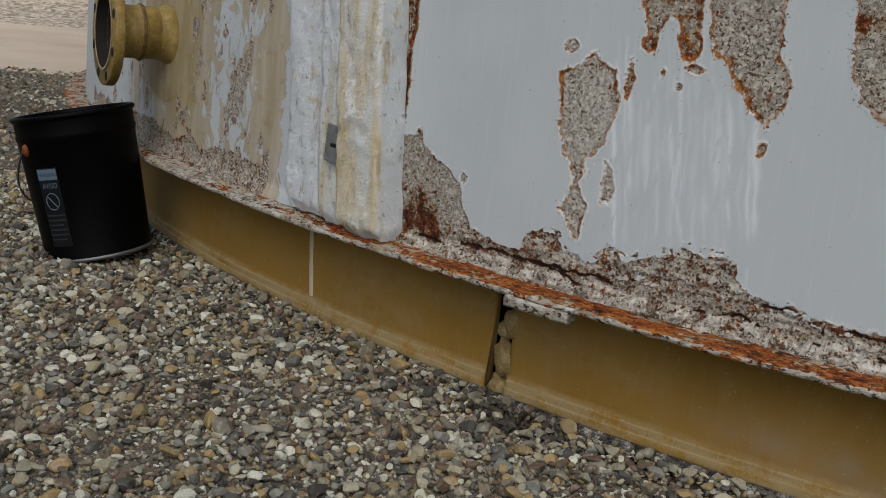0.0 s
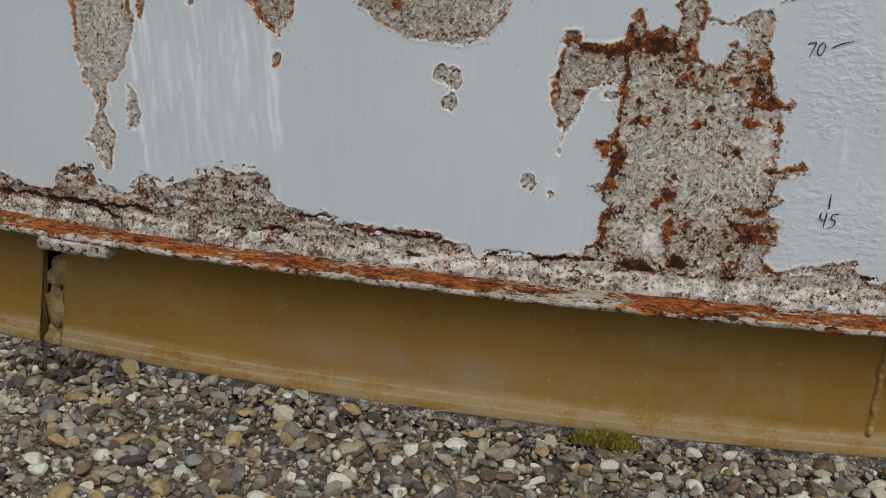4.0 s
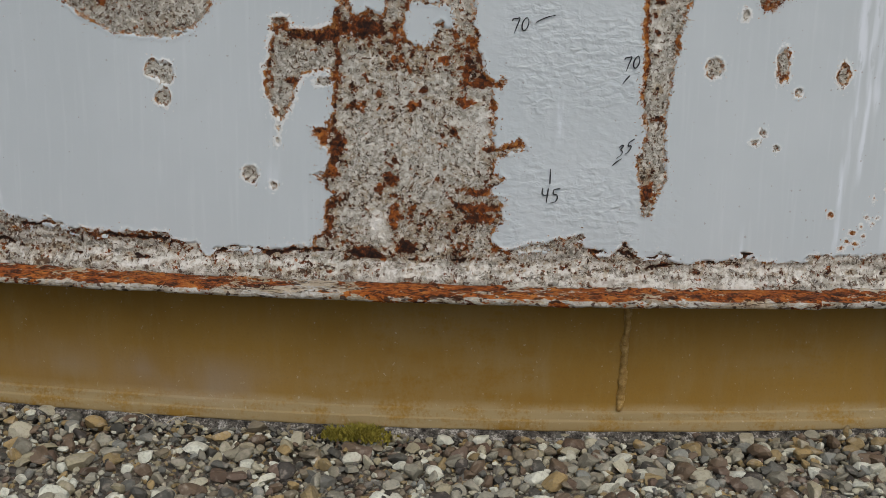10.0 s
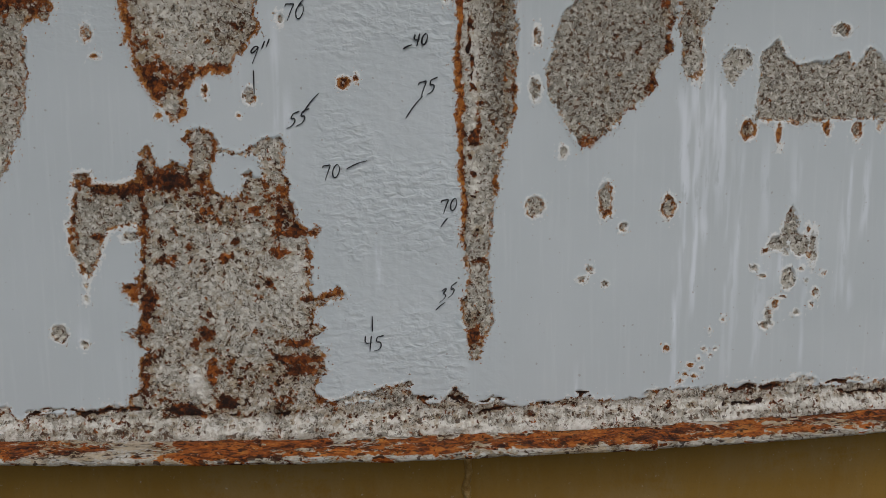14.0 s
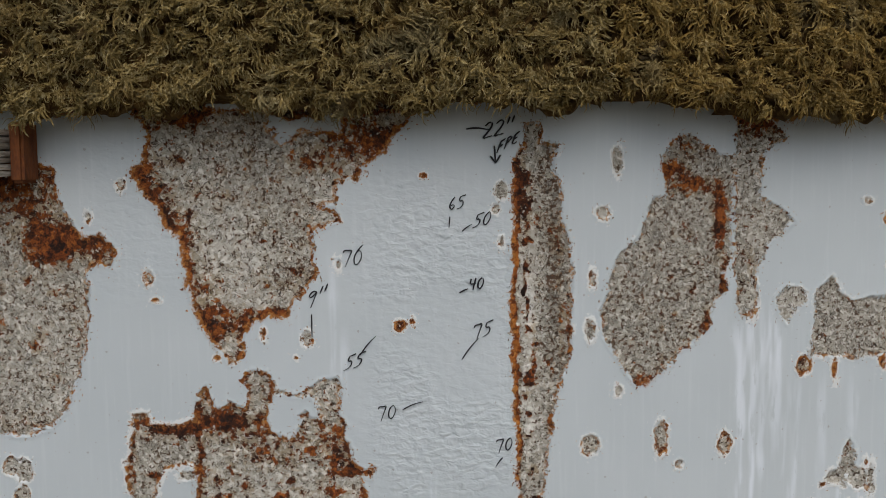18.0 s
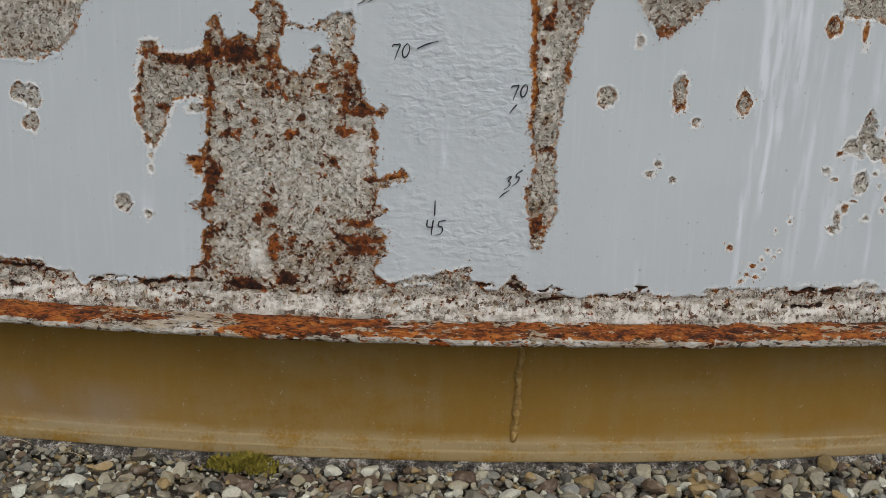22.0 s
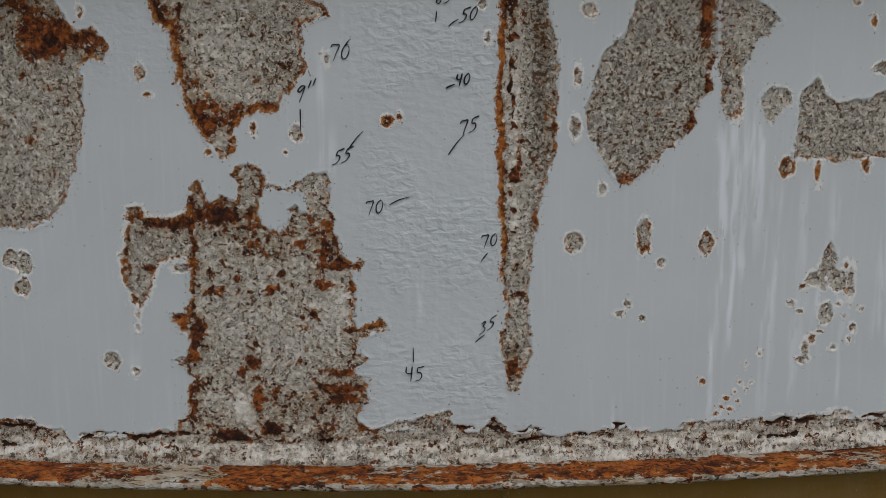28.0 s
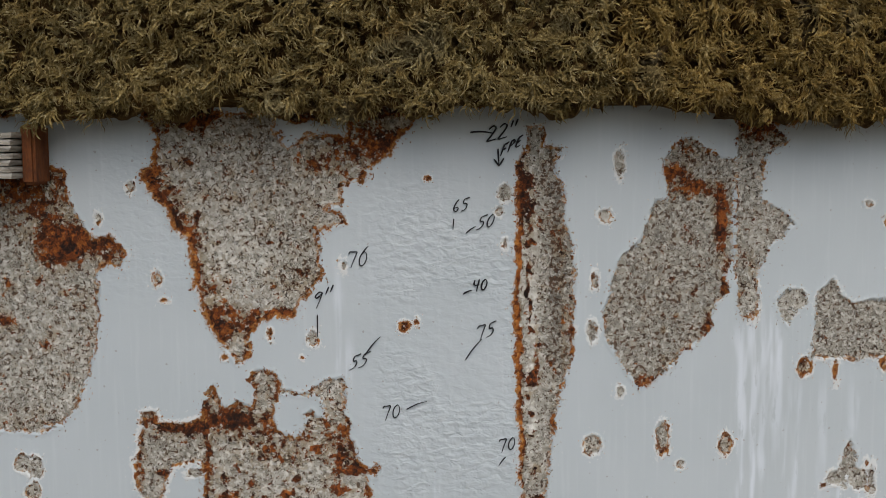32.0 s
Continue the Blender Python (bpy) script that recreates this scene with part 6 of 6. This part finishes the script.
def scatter(s0, s1, d0, d1, gap, seed):
    r = np.random.default_rng(seed)
    s, d = (a.ravel() for a in np.meshgrid(np.arange(s0, s1, gap), np.arange(d0, d1, gap), indexing="ij"))
    s, d = s + r.uniform(-0.55, 0.55, s.size) * gap, d + r.uniform(-0.55, 0.55, d.size) * gap
    p = at_array(s, np.maximum(d, d0 - 0.004), 0 * s)
    return p[:, 0], p[:, 1], r


x, y, r = scatter(-1.75, 0.72, -0.021, 0.62, 0.0098, 151)
bald = fbm(x * 3.1, y * 3.1, 152, 3)
keep = r.random(x.size) < np.where(bald > 0.22, 0.45, 0.9)
x, y = x[keep], y[keep]
size = np.clip(r.lognormal(-5.34, 0.42, x.size), 0.003, 0.0140)
pebbles("gravel", x, y, ground_z(x, y) + heaped(x, y) + size * 0.4 + r.uniform(-0.001, 0.005, x.size), size, 2, 153, "loose mixed grey and tan pebbles along the tank")
x, y, r = scatter(-1.75, 0.72, -0.027, 0.62, 0.0082, 161)
size = r.uniform(0.0020, 0.0055, x.size)
pebbles("fine_gravel", x, y, ground_z(x, y) + heaped(x, y) + size * 0.2, size, 1, 163, "fine grit between the larger pebbles")
x, y, r = scatter(-2.7, -1.75, -0.02, 0.9, 0.0125, 165)
size = np.clip(r.lognormal(-5.15, 0.40, x.size), 0.003, 0.0140)
pebbles("gravel", x, y, ground_z(x, y) + size * 0.3, size, 1, 167, "loose mixed grey and tan pebbles round the pail")
r = np.random.default_rng(171)
x, y = r.uniform(-5.2, -0.6, 36000), r.uniform(-0.9, 4.2, 36000)
d = np.hypot(x, y - R) - R
s = np.arctan2(x, R - y) * R
far = (x - cam0.x) * AWAY.x + (y - cam0.y) * AWAY.y
keep = (d > 0.0) & ~((s > -1.75) & (s < 0.72) & (d < 0.62)) & (far > 0.9) & (far < 5.4) & (x < -0.45 * far + 0.4)
x, y = x[keep], y[keep]
size = np.clip(r.lognormal(-5.0, 0.35, x.size), 0.004, 0.016)
pebbles("distant_gravel", x, y, ground_z(x, y) + size * 0.25, size, 1, 173, "coarse pebbles on the ground behind the pail")

r = np.random.default_rng(175)
x, y = r.uniform(-3.6, 3.2, 16000), r.uniform(-3.2, 1.6, 16000)
d, s = np.hypot(x, y - R) - R, np.arctan2(x, R - y) * R
keep = ((d > 0.6) | ((s > 0.7) & (d > 0.0))) & ~((s < -0.5) & (x < -0.45 * ((x - cam0.x) * AWAY.x + (y - cam0.y) * AWAY.y) + 0.4) & ((x - cam0.x) * AWAY.x + (y - cam0.y) * AWAY.y > 0.9)) & (r.random(x.size) < 1.25 - np.hypot(x + 0.2, y + 0.4) / 3.2)
x, y = x[keep], y[keep]
size = np.clip(r.lognormal(-4.75, 0.35, x.size), 0.005, 0.019)
pebbles("outer_gravel", x, y, ground_z(x, y) + size * 0.25, size, 1, 177, "scattered pebbles on the ground in front of the tank")

# the larger stones beside the tank, one by one
r = np.random.default_rng(179)
STONE = pebble_material(True)
shapes = []
for k in range(14):
    co, fc = ico(2)
    for _ in range(13):
        a = r.normal(size=3)
        a /= np.linalg.norm(a)
        co = co - np.maximum(co @ a - r.uniform(0.42, 0.88), 0)[:, None] * a * 0.97
    ob = mesh_arrays("pebble", co * 1.2, fc, STONE, ground, "", False)
    shapes.append(ob.data)
    bpy.data.objects.remove(ob)
for i in range(280):
    s, d, size = r.uniform(-0.95, 0.5), r.uniform(0.0, 0.26) ** 1.0, r.uniform(0.0085, 0.0135)
    spot = at(s, d, 0)
    ob = new("pebble", shapes[i % 14])
    ob.parent = ground
    ob.matrix_world = pose(spot.x, spot.y, float(ground_z(np.array([spot.x]), np.array([spot.y]))[0]) + 0.0045 + 0.25 * size, r.normal(0, 14), r.normal(0, 14), r.uniform(0, 360)) @ Matrix.Diagonal((size * r.uniform(0.9, 1.25), size * r.uniform(0.65, 0.95), size * r.uniform(0.4, 0.65), 1))

# the fill in the beam's gap
def rock(name, place, dims, material, parent, seed, label="", category=""):
    co, fc = ico(3)
    r = np.random.default_rng(seed)
    for _ in range(9):
        a = r.normal(size=3)
        a /= np.linalg.norm(a)
        co = co - np.maximum(co @ a - r.uniform(0.5, 0.85), 0)[:, None] * a * 0.95
    co = co * (1 + 0.35 * fbm(co[:, 0] * 4 + seed, co[:, 1] * 4 + co[:, 2] * 3, seed, 3))[:, None] * np.array(dims)
    ob = mesh_arrays(name, co, fc, material, parent, label if parent else "", True)
    ob.matrix_world = place
    return ob if parent else tagged(ob, label, category)


OCHRE = mottled("ochre_fill", [(0.3, (0.12, 0.08, 0.03)), (0.5, (0.28, 0.20, 0.08)), (0.75, (0.45, 0.38, 0.22))], 50, 0.95, depth=0.003)
for i, (s, z, a, b) in enumerate(((-1.052, 0.010, 0.024, 0.026), (-1.049, 0.056, 0.021, 0.029), (-1.058, 0.094, 0.011, 0.014), (-1.044, 0.112, 0.013, 0.026))):
    rock("fill_lump", tank_frame(s + 0.002, -0.047 + 0.004 * i % 0.007, z), (a * 1.15, 0.016, b * 1.1), OCHRE, ring, 190 + i, "ochre lump of fill in the gap")

# ---- moss and straw at the ring's foot ----
def moss_clump(s, d, spread, count, seed):
    r = np.random.default_rng(seed)
    clump = tagged(new("moss_clump"), "small yellow-green moss clump at the ring beam's foot", "moss")
    clump.matrix_world = tank_frame(s, d, 0.0)
    bm = bmesh.new()
    for _ in range(count):
        px, py = r.normal(0, spread), r.normal(0, spread * 0.4)
        h, a, w = r.uniform(0.003, 0.014) * math.exp(-(px / spread) ** 2 * 0.3), r.uniform(0, 6.28), r.uniform(0.0008, 0.0018)
        tip = Vector((px + 0.9 * h * math.cos(a), py + 0.9 * h * math.sin(a), h))
        base = Vector((px, py, -0.002))
        u = Vector((-math.sin(a), math.cos(a), 0)) * w
        mid = base.lerp(tip, 0.6) + Vector((0, 0, 0.002))
        v = [bm.verts.new(q) for q in (base - u, base + u, mid + u * 0.8, tip, mid - u * 0.8)]
        bm.faces.new(v)
    tagged(part("moss_leaves", bm, MOSS, clump), kind="stuff")


moss_clump(-0.305, -0.012, 0.017, 900, 201)
moss_clump(-0.335, -0.010, 0.006, 160, 202)
moss_clump(-1.30, 0.0, 0.012, 160, 203)
for i, (s, d, l, a) in enumerate(((-0.53, -0.006, 0.05, 0.7), (-0.545, -0.008, 0.035, 2.3), (-0.52, 0.0, 0.04, 0.2))):
    straw = tagged(tube("straw", [(l * t * math.cos(a), -0.3 * l * t, 0.006 + l * 0.5 * t * math.sin(a) + 0.004 * math.sin(3 * t)) for t in np.linspace(0, 1, 8)], 0.00045, STRAW, None, "", 5), "thin dry straw stem leaning on the ring beam", "straw")
    straw.matrix_world = tank_frame(s, d, 0.0)
